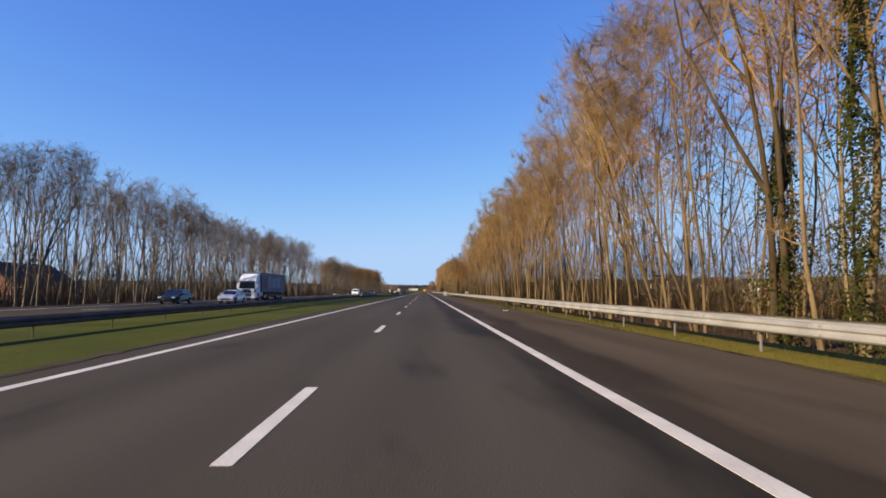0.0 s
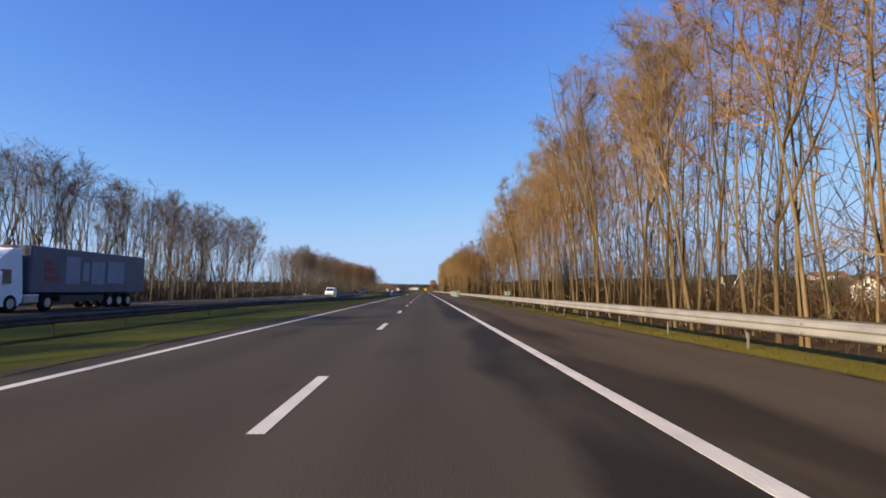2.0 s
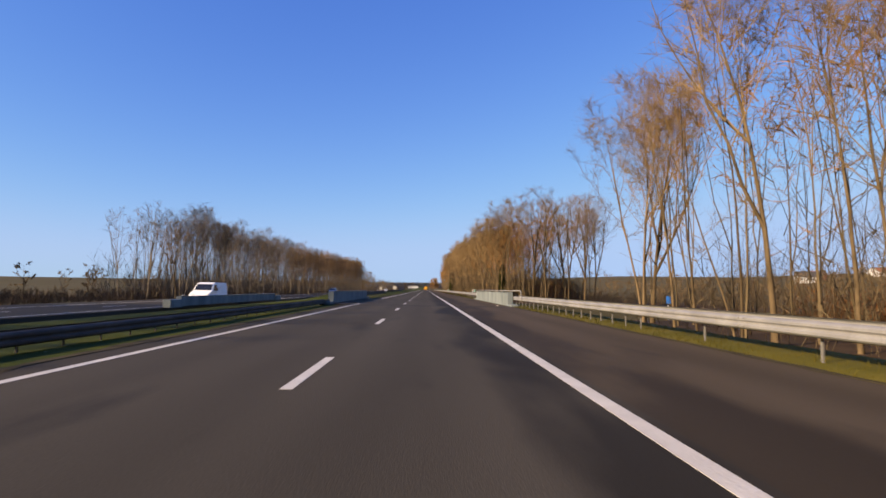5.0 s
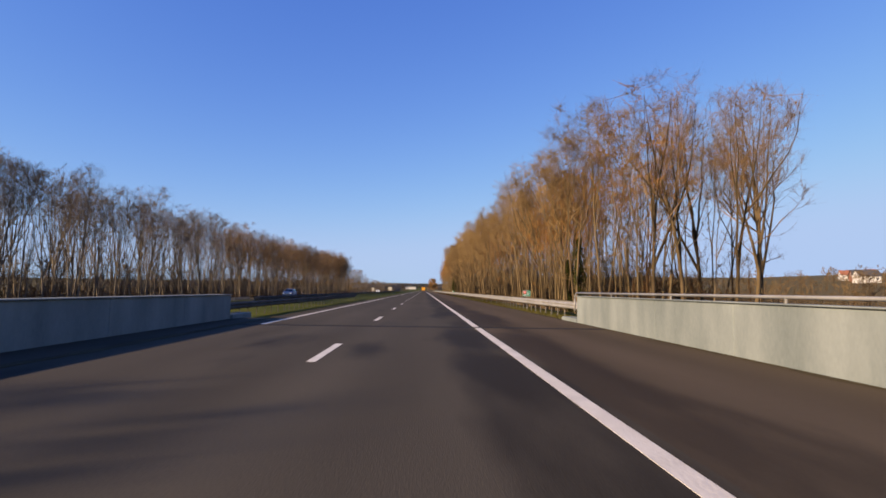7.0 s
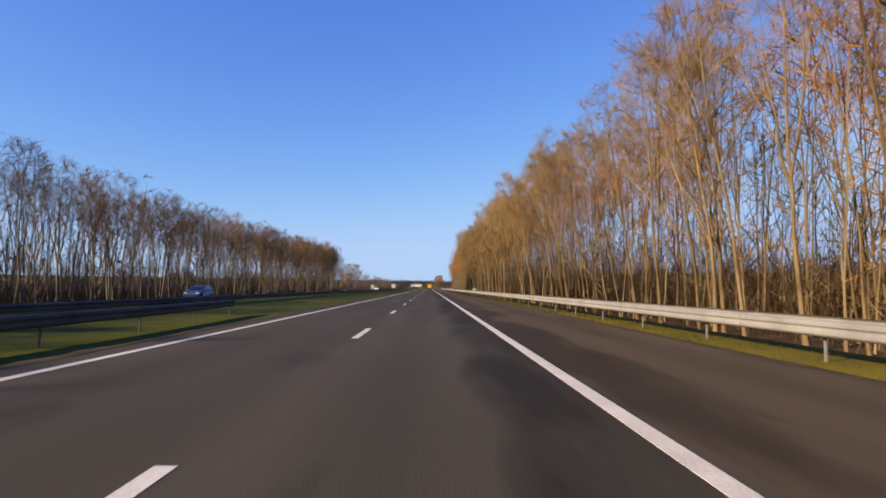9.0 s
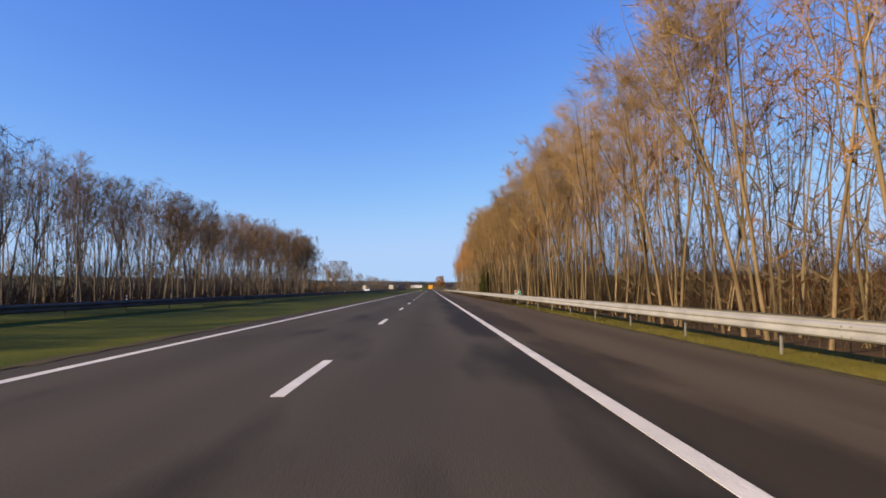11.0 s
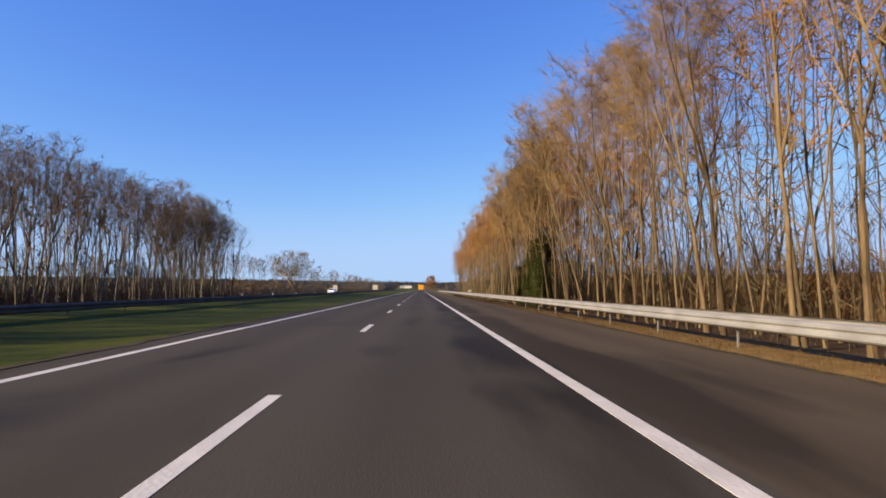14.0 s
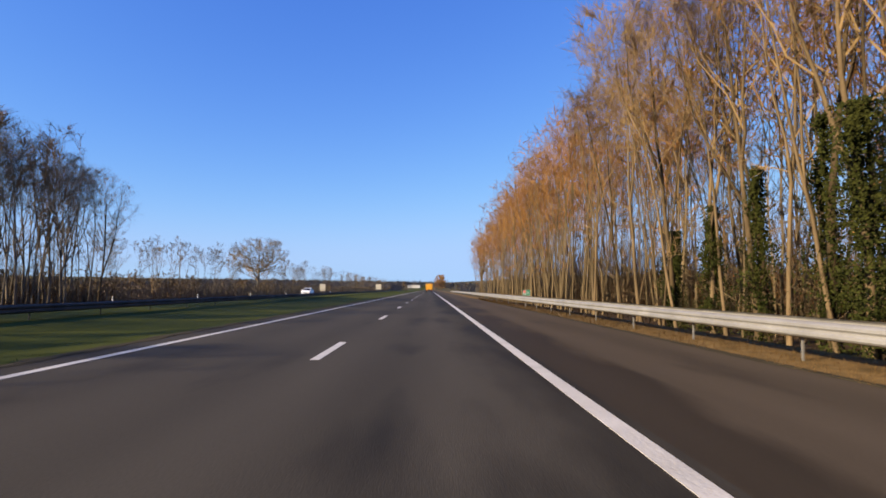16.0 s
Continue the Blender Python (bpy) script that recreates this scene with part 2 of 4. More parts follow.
# ---- ground, carriageways ----
Y0, Y1 = -120.0, 1600.0
GX = [-3000, -600, -150, -70, -50, -36, -34, -32.4, -20.6, -18, -13.0, -9.8, -8.2, -7.5, 4.15, 4.6, 6.2, 7.6, 9.0, 14, 30, 70, 160, 600, 3000]
GZ = [-2, -1.8, -1.5, -1.2, -1.1, -1.0, -0.85, -0.75, -0.75, -0.42, -0.30, -0.14, -0.06, -0.03, -0.03, 0.03, 0.07, -0.45, -0.6, -0.6, -1.0, -1.6, 4.5, 33.0, 36.0]
GY = [-3000, -400, -120] + [-120 + 8 * k for k in range(1, 77)] + [560, 640, 760, 900, 1050, 1150, 1300, 1500, 1800, 3000]


def ground():
    rnd = random.Random(3)
    verts, faces, idx = [], [], []
    for y in GY:
        for x, z in zip(GX, GZ):
            j = rnd.uniform(-0.06, 0.06) if (x < -33 or x > 9) else 0.0
            under = -0.35 if (-7.6 < x < 4.2) else 0.0
            if 205 < y < 900 and -19 < x < -12.5:
                j += 0.45 if x < -15 else 0.2
            rise = float(np.interp(y, [1150, 1800, 3000], [0, 17, 34]))
            dip = -2.4 if (x > 9 and 156 < y < 190 and x < 200) else 0.0
            verts.append((x, y, z + j + dip + rise))
    w = len(GX)
    for r in range(len(GY) - 1):
        for c in range(w - 1):
            faces.append((r * w + c, r * w + c + 1, (r + 1) * w + c + 1, (r + 1) * w + c))
            xm, ym = (GX[c] + GX[c + 1]) / 2, (GY[r] + GY[r + 1]) / 2
            k = 0
            if 4.2 < xm < 7 and ym > 300:
                k = 1
            elif 4.2 < xm < 7:
                k = 4
            elif xm < -32.4 or xm > 7:
                k = 2 if -100 < xm < 60 and ym < 470 and not 156 < ym < 192 else 3
            idx.append(k)
    ob = new("ground", mesh_of("ground", verts, faces, [M_GRASS, M_STRAW, M_LITTER, M_FIELD, M_VERGE], idx, True))
    return tagged(ob, "grass verges, brown leaf litter under the trees and flat winter fields", "ground", kind="structure")


ground()


def sheet(name, x0, x1, y0, y1, z, mat, label, thick=0.3, steps=60):
    bm = bmesh.new()
    vs = [[bm.verts.new((x, y0 + (y1 - y0) * k / steps, z)) for x in (x0, x1)] for k in range(steps + 1)]
    lo = [[bm.verts.new((x, y0 + (y1 - y0) * k / steps, z - thick)) for x in (x0, x1)] for k in range(steps + 1)]
    for k in range(steps):
        bm.faces.new((vs[k][0], vs[k][1], vs[k + 1][1], vs[k + 1][0]))
        bm.faces.new((vs[k][1], lo[k][1], lo[k + 1][1], vs[k + 1][1]))
        bm.faces.new((lo[k][0], vs[k][0], vs[k + 1][0], lo[k + 1][0]))
    ob = part(name, bm, mat)
    return tagged(ob, label, "road", kind="structure")


XL, XD, XR = -6.96, -3.54, 0.0
road = sheet("road", -7.62, 0.22, Y0, Y1, 0.0, M_ASPHALT, "dark grey asphalt motorway lanes with damp patches")
shoulder = sheet("hard_shoulder", 0.22, 4.2, Y0, Y1, 0.0, M_SHOULDER, "brownish grey asphalt hard shoulder beside the edge line")
opposite = sheet("opposite_road", -32.2, -20.8, Y0, Y1, -0.45, M_ASPHALT, "dark asphalt carriageway of the oncoming traffic")
JOINTS = (156.4, 180.5)
deck = sheet("bridge_deck", -9.6, -7.62, 157.5, 184.5, -0.002, M_ASPHALT, "asphalt edge of the bridge deck along the parapet", steps=4)
sheet("bridge_deck", 4.2, 4.8, 157.5, 184.8, -0.002, M_SHOULDER, "asphalt edge of the bridge deck along the parapet", steps=4)


def strip(bm, x0, x1, y0, y1, z=0.0):
    return box(bm, x0, x1, y0, y1, z - 0.02, z + 0.004)


def edge_line(name, xc, w, z, parent, label, skip_shaded=False):
    bm = bmesh.new()
    stops = [Y0, JOINTS[0] - 0.25, JOINTS[0] + 0.25, JOINTS[1] - 0.25, JOINTS[1] + 0.25]
    # on the bridge the median line stops early, imitating shade that hides it
    for a, b in ((stops[0], stops[1]), (stops[2], stops[2] + 3 if skip_shaded else stops[3]), (stops[4], Y1)):
        n = max(1, int((b - a) / 25))
        for k in range(n):
            strip(bm, xc - w / 2, xc + w / 2, a + (b - a) * k / n, a + (b - a) * (k + 1) / n, z)
    return part(name, bm, M_PAINT, parent, label)


edge_line("edge_line", XR, 0.20, 0, road, "white solid edge line beside the shoulder")
edge_line("edge_line", XL, 0.16, 0, road, "white solid edge line beside the median, left out in the parapet's shade on the bridge", True)
edge_line("edge_line", -21.7, 0.16, -0.45, opposite, "white solid edge line")
edge_line("edge_line", -28.8, 0.20, -0.45, opposite, "white solid edge line")
dash_mesh = None
for k in range(-1, 90):
    tip = 6.65 + 12 * k
    if dash_mesh is None:
        dash = part("lane_dash", strip(bmesh.new(), -0.075, 0.075, -3, 0), M_PAINT, road)
        dash_mesh = dash.data
    else:
        dash = part("lane_dash", dash_mesh, None, road)
    dash.location = (XD, tip, 0)
for k in range(0, 45):
    part("lane_dash", dash_mesh, None, opposite, at=(-25.25, 5 + 12 * k, -0.45))
M_JOINT = material("joint_rubber", (0.015, 0.015, 0.016), (0.03, 0.03, 0.03), rough=0.9, bump=0.2)
for y in JOINTS:
    part("expansion_joint", strip(bmesh.new(), -7.6, 4.18, y - 0.24, y + 0.24), M_JOINT, road, "black rubber expansion joint of the bridge")

M_SOIL = material("verge_soil", (0.030, 0.024, 0.014), (0.070, 0.056, 0.030), scale=1.2, rough=0.95, bump=0.8, fine=20)


def soil_edge(x, side, seed, z):
    """A ragged strip of soil and grass creeping over the edge of the asphalt."""
    rs = random.Random(seed)
    verts, faces = [], []
    y, k = -6.0, 0
    while y < 430:
        creep = 0.10 * noise.noise(Vector((seed, y * 0.21, 0))) + rs.uniform(0.0, 0.14)
        back = 0.22 + rs.uniform(-0.08, 0.16)
        verts += [(x - side * creep, y, z + 0.004), (x - side * creep * 0.3, y, z + 0.014), (x + side * back, y, z + 0.006 - 0.02 * back)]
        if k:
            a, b = 3 * (k - 1), 3 * k
            for j in (0, 1):
                faces.append((a + j, a + j + 1, b + j + 1, b + j))
        y, k = y + rs.uniform(0.35, 0.8), k + 1
    ob = new("soil_edge", mesh_of("soil_edge", verts, faces, [M_SOIL]))
    return tagged(ob, "ragged brown soil and grass edge creeping over the asphalt", "road edge", kind="stuff")


soil_edge(-7.62, -1, 61, 0.0)
soil_edge(4.2, 1, 62, 0.0)

# ---- guard rails ----
def wbeam(side):
    """Profile of a W-beam whose waves bulge to one side."""
    pts = [(0.0, 0.0), (0.05, 0.02), (0.08, 0.05), (0.08, 0.095), (0.045, 0.13), (0.045, 0.155), (0.08, 0.19), (0.08, 0.235), (0.05, 0.265), (0.0, 0.285)]
    back = [(u - 0.012, w) for u, w in pts[::-1]]
    return [(side * u, w) for u, w in pts + back]


def guard_rail(line, posts, label, base=-0.06, beam_z=0.46, gap=0.16, both=True, group="guard rails", steel=None, foot=0.0):
    g = empty("guard_rail", (line[0][0], line[0][1], foot))
    tagged(g, label, "guard rail", group)
    off = Vector((line[0][0], line[0][1], 0))
    for side in ((-1, 1) if both else (-1,)):
        pl = [Vector(p) - off for p in line]
        rise = 0.05 if steel is None and side == 1 else 0.0
        prof = [(u + side * gap, w + beam_z + rise) for u, w in wbeam(side)]
        part("beam", sweep(prof, pl), steel or M_STEEL, g)
    lap = None
    for x, y, _ in line if steel is None else ():
        if -2 < y < 260:
            prof = [(u - 0.004 - gap, w + beam_z) for u, w in wbeam(-1)]
            if lap is None:
                bm = sweep(prof, [(0, -0.16, 0), (0, 0.16, 0)])
                for u, w in ((-gap - 0.09, 0.075), (-gap - 0.09, 0.235)):
                    for v in (-0.1, 0.1):
                        cyl(bm, (u + 0.02, v, beam_z + w), (u - 0.018, v, beam_z + w), 0.016, n=6)
                ob = part("splice", bm, M_STEEL, g, "overlapping bolted beam joint")
                lap = ob.data
            else:
                ob = part("splice", lap, None, g)
            ob.location = Vector((x, y + 2.0, 0)) - off
    me = None
    for x, y in posts:
        if me is None:
            bm = a_box(-0.016, 0.016, -0.022, 0.022, base, beam_z + 0.24)
            box(bm, -gap, gap, -0.04, 0.04, beam_z + 0.06, beam_z + 0.20)
            ob = part("post", bm, steel or M_STEEL_POST, g)
            me = ob.data
        else:
            ob = part("post", me, None, g)
        ob.location = Vector((x, y, 0)) - off
    return g


def line_points(stops, step=4.0):
    """Points every step along y on straight runs between (x, y) stops."""
    out = []
    for (xa, ya), (xb, yb) in zip(stops, stops[1:]):
        n = max(1, round((yb - ya) / step))
        for k in range(n):
            out.append((xa + (xb - xa) * k / n, ya + (yb - ya) * k / n))
    return out + [stops[-1]]


RX = 4.85
def rail_run(stops, label, dense=(), steel=None, foot=0.0, beam_z=0.46):
    pts = line_points(stops)
    posts = []
    for x, y in pts:
        posts.append((x, y))
        if any(a < y < b for a, b in dense):
            posts += [(x, y + 1.33), (x, y + 2.67)]
    return guard_rail([(x, y, 0) for x, y in pts], posts, label, steel=steel, foot=foot, beam_z=beam_z, base=-0.06 if foot == 0.0 else -0.25)


rail_run([(RX, -100), (RX, 158.2)], "galvanised steel double guard rail on posts beside the shoulder", ((132, 158),))
rail_run([(RX, 184.2), (RX, 520)], "galvanised steel double guard rail on posts beside the shoulder", ((185, 205),))
rail_run([(-13.3, -100), (-13.3, 84), (-9.6, 112), (-9.4, 159.2)], "steel guard rail, coloured dark as in shade, in the grassy median before the bridge", ((120, 156),), M_STEEL_SHADED, -0.30, 0.32)
rail_run([(-9.6, 183.9), (-9.6, 222), (-10.1, 230)], "short steel guard rail, coloured dark as in shade, in the median behind the bridge", ((183, 205),), M_STEEL_SHADED, -0.02, 0.30)
rail_run([(-15.0, 206), (-15.0, 700)], "steel guard rail, coloured dark as in shade, along the grassy median", (), M_STEEL_SHADED, -0.14, 0.32)

# ---- bridge parapets ----
def parapet(x_face, x_back, y0, y1, h, label, panels=7):
    g = tagged(empty("bridge_parapet", (0, y0, 0)), label, "parapet", "bridge parapets")
    x0, x1 = min(x_face, x_back), max(x_face, x_back)
    w = (y1 - y0) / panels
    for k in range(panels):
        part("panel", a_box(x0, x1, k * w + 0.006, (k + 1) * w - 0.006, -0.35, h, 0.015), M_CONCRETE, g)
    part("coping", a_box(x0 - 0.05, x1 + 0.05, 0, y1 - y0, h + 0.002, h + 0.03, 0.01), M_CONCRETE, g)
    for a, b in ((-1.9, -0.02), (y1 - y0 + 0.02, y1 - y0 + 2.2)):
        part("footing", a_box(x0 - 0.05, x1 + 0.1, a, b, -0.4, 0.16, 0.02), M_CONCRETE, g)
    return g


def hand_rail(x, y0, y1, z, label, drop=0.75):
    g = tagged(empty("hand_rail", (x, y0, 0)), label, "hand rail", "hand rails")
    d = y1 - y0
    pts = [(0, 0, z - drop), (0, 0, z - 0.22), (0, 0.07, z - 0.07), (0, 0.22, z), (0, d - 0.22, z), (0, d - 0.07, z - 0.07), (0, d, z - 0.22), (0, d, z - drop)]
    bm = bmesh.new()
    for a, b in zip(pts, pts[1:]):
        cyl(bm, a, b, 0.032, n=8)
    part("tube", bm, M_STEEL, g, "pale steel tube with bent ends", True)
    n = max(2, int(d / 4))
    me = None
    for k in range(1, n):
        if me is None:
            ob = part("baluster", cyl(bmesh.new(), (0, 0, 0.9), (0, 0, z), 0.025, n=6), M_STEEL, g)
            me = ob.data
        else:
            ob = part("baluster", me, None, g)
        ob.location = (0, d * k / n, 0)
    return g


parapet(4.25, 4.65, 158.6, 184.0, 1.02, "pale grey concrete bridge parapet beside the shoulder")
parapet(-8.95, -9.35, 159.6, 183.6, 0.88, "grey concrete bridge parapet in the shaded median", 6)
hand_rail(4.5, 154.2, 185.2, 1.16, "pale steel hand rail along the bridge parapet")
parapet(-20.1, -19.7, 158, 183, 0.35, "grey concrete parapet of the oncoming carriageway", 6)

# ---- trees ----


class Tubes:
    """Collects tapered tubes and twigs as plain lists."""

    def __init__(self):
        self.v, self.f = [], []

    def tube(self, pts, radii, n):
        k0 = len(self.v)
        for i, (p, r) in enumerate(zip(pts, radii)):
            a, b = pts[max(i - 1, 0)], pts[min(i + 1, len(pts) - 1)]
            t = (b - a).normalized()
            s = t.orthogonal().normalized()
            u = t.cross(s)
            for j in range(n):
                w = 2 * math.pi * j / n
                self.v.append(p + (s * math.cos(w) + u * math.sin(w)) * r)
        for i in range(len(pts) - 1):
            for j in range(n):
                a, b = k0 + i * n + j, k0 + i * n + (j + 1) % n
                self.f.append((a, b, b + n, a + n))

    def spike(self, p, q, r):
        """A twig: a folded needle."""
        t = (q - p).normalized()
        s = t.orthogonal().normalized() * r
        u = t.cross(s) * 0.8
        k = len(self.v)
        self.v += [p + s, p - s + u * 0.3, p + u, q]
        self.f += [(k, k + 2, k + 3), (k + 2, k + 1, k + 3)]

    def bough(self, p, m, q, r):
        """A thin bent branch: a folded strip through the bend m, ending in a point."""
        t = (q - p).normalized()
        s = t.orthogonal().normalized() * r
        u = t.cross(s) * 0.9
        k = len(self.v)
        self.v += [p + s, p + u, p - s, m + s * 0.7, m + u * 0.7, m - s * 0.7, q]
        self.f += [(k, k + 1, k + 4, k + 3), (k + 1, k + 2, k + 5, k + 4), (k + 3, k + 4, k + 6), (k + 4, k + 5, k + 6)]


def bent(rnd, p, d, length, seg, wander, lift):
    """A wandering line of points that slowly turns upward."""
    pts = [p.copy()]
    d = d.normalized()
    for _ in range(seg):
        d = (d + Vector((rnd.uniform(-1, 1), rnd.uniform(-1, 1), rnd.uniform(-0.6, 0.6))) * wander + Vector((0, 0, lift))).normalized()
        p = p + d * (length / seg)
        pts.append(p.copy())
    return pts


def on(pts, f):
    x = f * (len(pts) - 1)
    i = min(int(x), len(pts) - 2)
    return pts[i].lerp(pts[i + 1], x - i), (pts[i + 1] - pts[i]).normalized()


def arc(rnd, p, q, out, up, seg, wander):
    """A bowed line from p to q that first goes outward, then climbs."""
    d = q - p
    c = p + Vector((d.x * out, d.y * out, d.z * up))
    pts = []
    for i in range(seg + 1):
        f = i / seg
        jog = Vector((rnd.uniform(-1, 1), rnd.uniform(-1, 1), rnd.uniform(-0.5, 0.5))) * wander if 0 < i < seg else Vector()
        pts.append(p * (1 - f) ** 2 + c * 2 * f * (1 - f) + q * f * f + jog)
    return pts


def any_way(rnd, lift=0.0):
    return Vector((rnd.uniform(-1, 1), rnd.uniform(-1, 1), rnd.uniform(-0.8, 0.8) + lift))


def grow(seed, height=16.0, clear=0.4, limbs=14, subs=8, twigs=15, wide=2.6, radius=0.09, forks=1, lean=0.03, tw=0.0105, low=1, steep=(0.35, 0.85), sides=7, belly=0.55):
    """Trunk and crown of a bare broadleaf tree as two lists of tubes: leaders that fork, bowed limbs that reach a rounded outline, bent branches, fine twigs."""
    rnd = random.Random(seed)
    trunk, crown = Tubes(), Tubes()
    zlo, zhi = clear * height, height
    zc = zlo + belly * (zhi - zlo)

    def reach(z):
        u = (z - zc) / ((zhi - zc) if z > zc else (zc - zlo + 0.5))
        return wide * math.sqrt(max(0.03, 1 - u * u))

    a = rnd.uniform(0, 6.28)
    main = bent(rnd, Vector((0, 0, -0.6)), Vector((math.cos(a) * lean, math.sin(a) * lean, 1)), height * 0.93 + 0.6, 10, 0.075, 0.03)
    leaders = [(main, radius * rnd.uniform(0.85, 1.1), 0.0)]
    for k in range(forks):
        f0 = rnd.uniform(0.22, 0.55)
        p, _ = on(main, f0)
        w = a + 2.2 + k * 2.4 + rnd.uniform(-0.5, 0.5)
        zt = height * rnd.uniform(0.86, 0.95)
        top = Vector((math.cos(w), math.sin(w), 0)) * wide * rnd.uniform(0.40, 0.62) + Vector((main[-1].x, main[-1].y, zt))
        leaders.append((arc(rnd, p, top, 0.85, 0.45, 6, 0.12), radius * (1 - 0.75 * f0) * 0.78, f0))
    for pts, r0, f0 in leaders:
        seg = len(pts) - 1
        trunk.tube(pts, [r0 * (1.3 if i == 0 and not f0 else 1) * (1 - 0.95 * (i / seg) ** 0.85) + 0.005 for i in range(seg + 1)], sides)
    for k in range(limbs):
        pts, r0, f0 = leaders[k % len(leaders)]
        f = (k + rnd.random()) / limbs
        zs = zlo * 0.92 + (zhi * 0.92 - zlo * 0.92) * f
        stray = k < low
        if stray:
            zs = height * rnd.uniform(0.15, clear + 0.05)
        g = min(0.97, max(0.04, (zs - pts[0].z) / (pts[-1].z - pts[0].z)))
        p, _ = on(pts, g)
        w = k * 2.4 + rnd.uniform(-0.7, 0.7)
        zt = zs + (zhi - zs) * rnd.uniform(*steep)
        rr = reach(zt) * rnd.uniform(0.72, 1.03)
        q = Vector((main[5].x + math.cos(w) * rr, main[5].y + math.sin(w) * rr, zt))
        if stray:
            q = p + Vector((math.cos(w) * 1.3, math.sin(w) * 1.3, rnd.uniform(0.4, 1.6)))
        line = arc(rnd, p, q, rnd.uniform(0.5, 0.8), rnd.uniform(0.25, 0.5), 4, 0.16)
        lr = max(0.014, r0 * (1 - 0.85 * g) * 0.55)
        if sides > 4:
            crown.tube(line, [lr, lr * 0.8, lr * 0.58, lr * 0.36, lr * 0.1], 3)
        else:
            crown.bough(line[0], line[2], line[4], lr)
        ln = (q - p).length
        for _ in range(subs if not stray else 2):
            h = rnd.uniform(0.18, 0.98)
            b, bt = on(line, h)
            sl = (0.45 + ln * 0.42 * (1.2 - h)) * rnd.uniform(0.6, 1.15)
            sd = (bt * 0.75 + any_way(rnd, 0.25)).normalized()
            m = b + sd * sl * 0.5
            e = m + (sd + any_way(rnd, 0.30) * 0.55).normalized() * sl * 0.5
            far = math.hypot(e.x - main[5].x, e.y - main[5].y)
            if e.z > zhi or far > reach(min(e.z, zhi)) * 1.12 + 0.2:
                e, m = b.lerp(e, 0.45), b.lerp(m, 0.45)
            crown.bough(b, m, e, max(lr * 0.30, tw * 1.35))
            for _ in range(twigs):
                z, zt_ = on([b, m, e], rnd.uniform(0.1, 1.0))
                td = (zt_ * 0.6 + any_way(rnd, 0.15)).normalized()
                z2 = z + td * rnd.uniform(0.4, 1.25)
                if z2.z < zhi + 0.1:
                    crown.spike(z, z2, tw * rnd.uniform(0.7, 1.15))
        for _ in range(twigs // 2):
            z, zt_ = on(line, rnd.uniform(0.4, 1.0))
            z2 = z + (zt_ * 0.6 + any_way(rnd, 0.1)).normalized() * rnd.uniform(0.3, 1.0)
            if z2.z < zhi + 0.1:
                crown.spike(z, z2, tw)
    return trunk, crown


def ivy_on(rnd, height, r, n, squash=1.0):
    """Leaf clumps wrapped round a trunk, bulging here and thin there: small tilted leaves."""
    v, f = [], []
    shift = rnd.uniform(0, 50)
    while len(f) < n:
        z = height * rnd.random() ** 0.85
        w = rnd.uniform(0, 6.28)
        lump = noise.noise(Vector((math.cos(w) * 1.1 + shift, math.sin(w) * 1.1, z * 0.7))) + 0.6 * noise.noise(Vector((math.cos(w) * 2.5, math.sin(w) * 2.5 + shift, z * 2.2)))
        if lump < -0.12 and rnd.random() < 0.85:
            continue
        rr = r * (1.1 - 0.7 * (z / height) ** 1.3) * (0.55 + 1.5 * max(lump, -0.3)) * rnd.uniform(0.35, 1.15)
        c = Vector((math.cos(w) * rr, math.sin(w) * rr * squash, z))
        a = Vector((math.cos(w) + rnd.uniform(-0.8, 0.8), math.sin(w) + rnd.uniform(-0.8, 0.8), rnd.uniform(-0.4, 0.9))).normalized()
        b = a.orthogonal().normalized()
        e = a.cross(b)
        s = rnd.uniform(0.03, 0.075)
        k = len(v)
        v += [c - b * s, c + e * s * 0.6 + a * 0.02, c + b * s, c - e * s * 0.6 + a * 0.02]
        f.append((k, k + 1, k + 2, k + 3))
    return v, f


def tree_thing(seed, label, bark, twig, group, **kw):
    tr, cr = grow(seed, **kw)
    g = tagged(empty("tree"), label, "tree", group)
    part("trunk", mesh_of("trunk", tr.v, tr.f, [bark], smooth=True), None, g)
    part("crown", mesh_of("crown", cr.v, cr.f, [twig]), None, g)
    return g


RIGHT = "tall bare slender tree with golden brown twigs in the roadside row"
LEFT = "tall bare grey-brown tree behind the oncoming carriageway"
kinds_right = [dict(height=17, clear=0.40, wide=2.7, radius=0.07, forks=0, limbs=13), dict(height=17, clear=0.44, wide=2.9, radius=0.095, forks=1), dict(height=16, clear=0.34, wide=3.1, lean=0.07, low=2, forks=1),
               dict(height=18, clear=0.48, wide=2.6, radius=0.11, forks=2, limbs=16), dict(height=16, clear=0.34, wide=2.8, forks=1, lean=0.06, radius=0.085), dict(height=17, clear=0.42, wide=3.3, lean=0.08, radius=0.12, forks=2, limbs=17),
               dict(height=15, clear=0.32, wide=2.7, radius=0.065, low=3, forks=0, limbs=13), dict(height=17, clear=0.50, wide=2.6, radius=0.085, forks=0, limbs=13)]
TALL = dict(limbs=16, subs=8, twigs=7, tw=0.014, radius=0.115, steep=(0.40, 0.95), belly=0.55, low=3)
kinds_left = [dict(TALL, height=15, clear=0.34, wide=2.6, forks=3), dict(TALL, height=15, clear=0.42, wide=2.4, forks=2), dict(TALL, height=14, clear=0.28, wide=2.9, forks=3),
              dict(TALL, height=16, clear=0.46, wide=2.3, forks=1, radius=0.10), dict(TALL, height=14, clear=0.36, wide=2.8, forks=3, lean=0.06)]


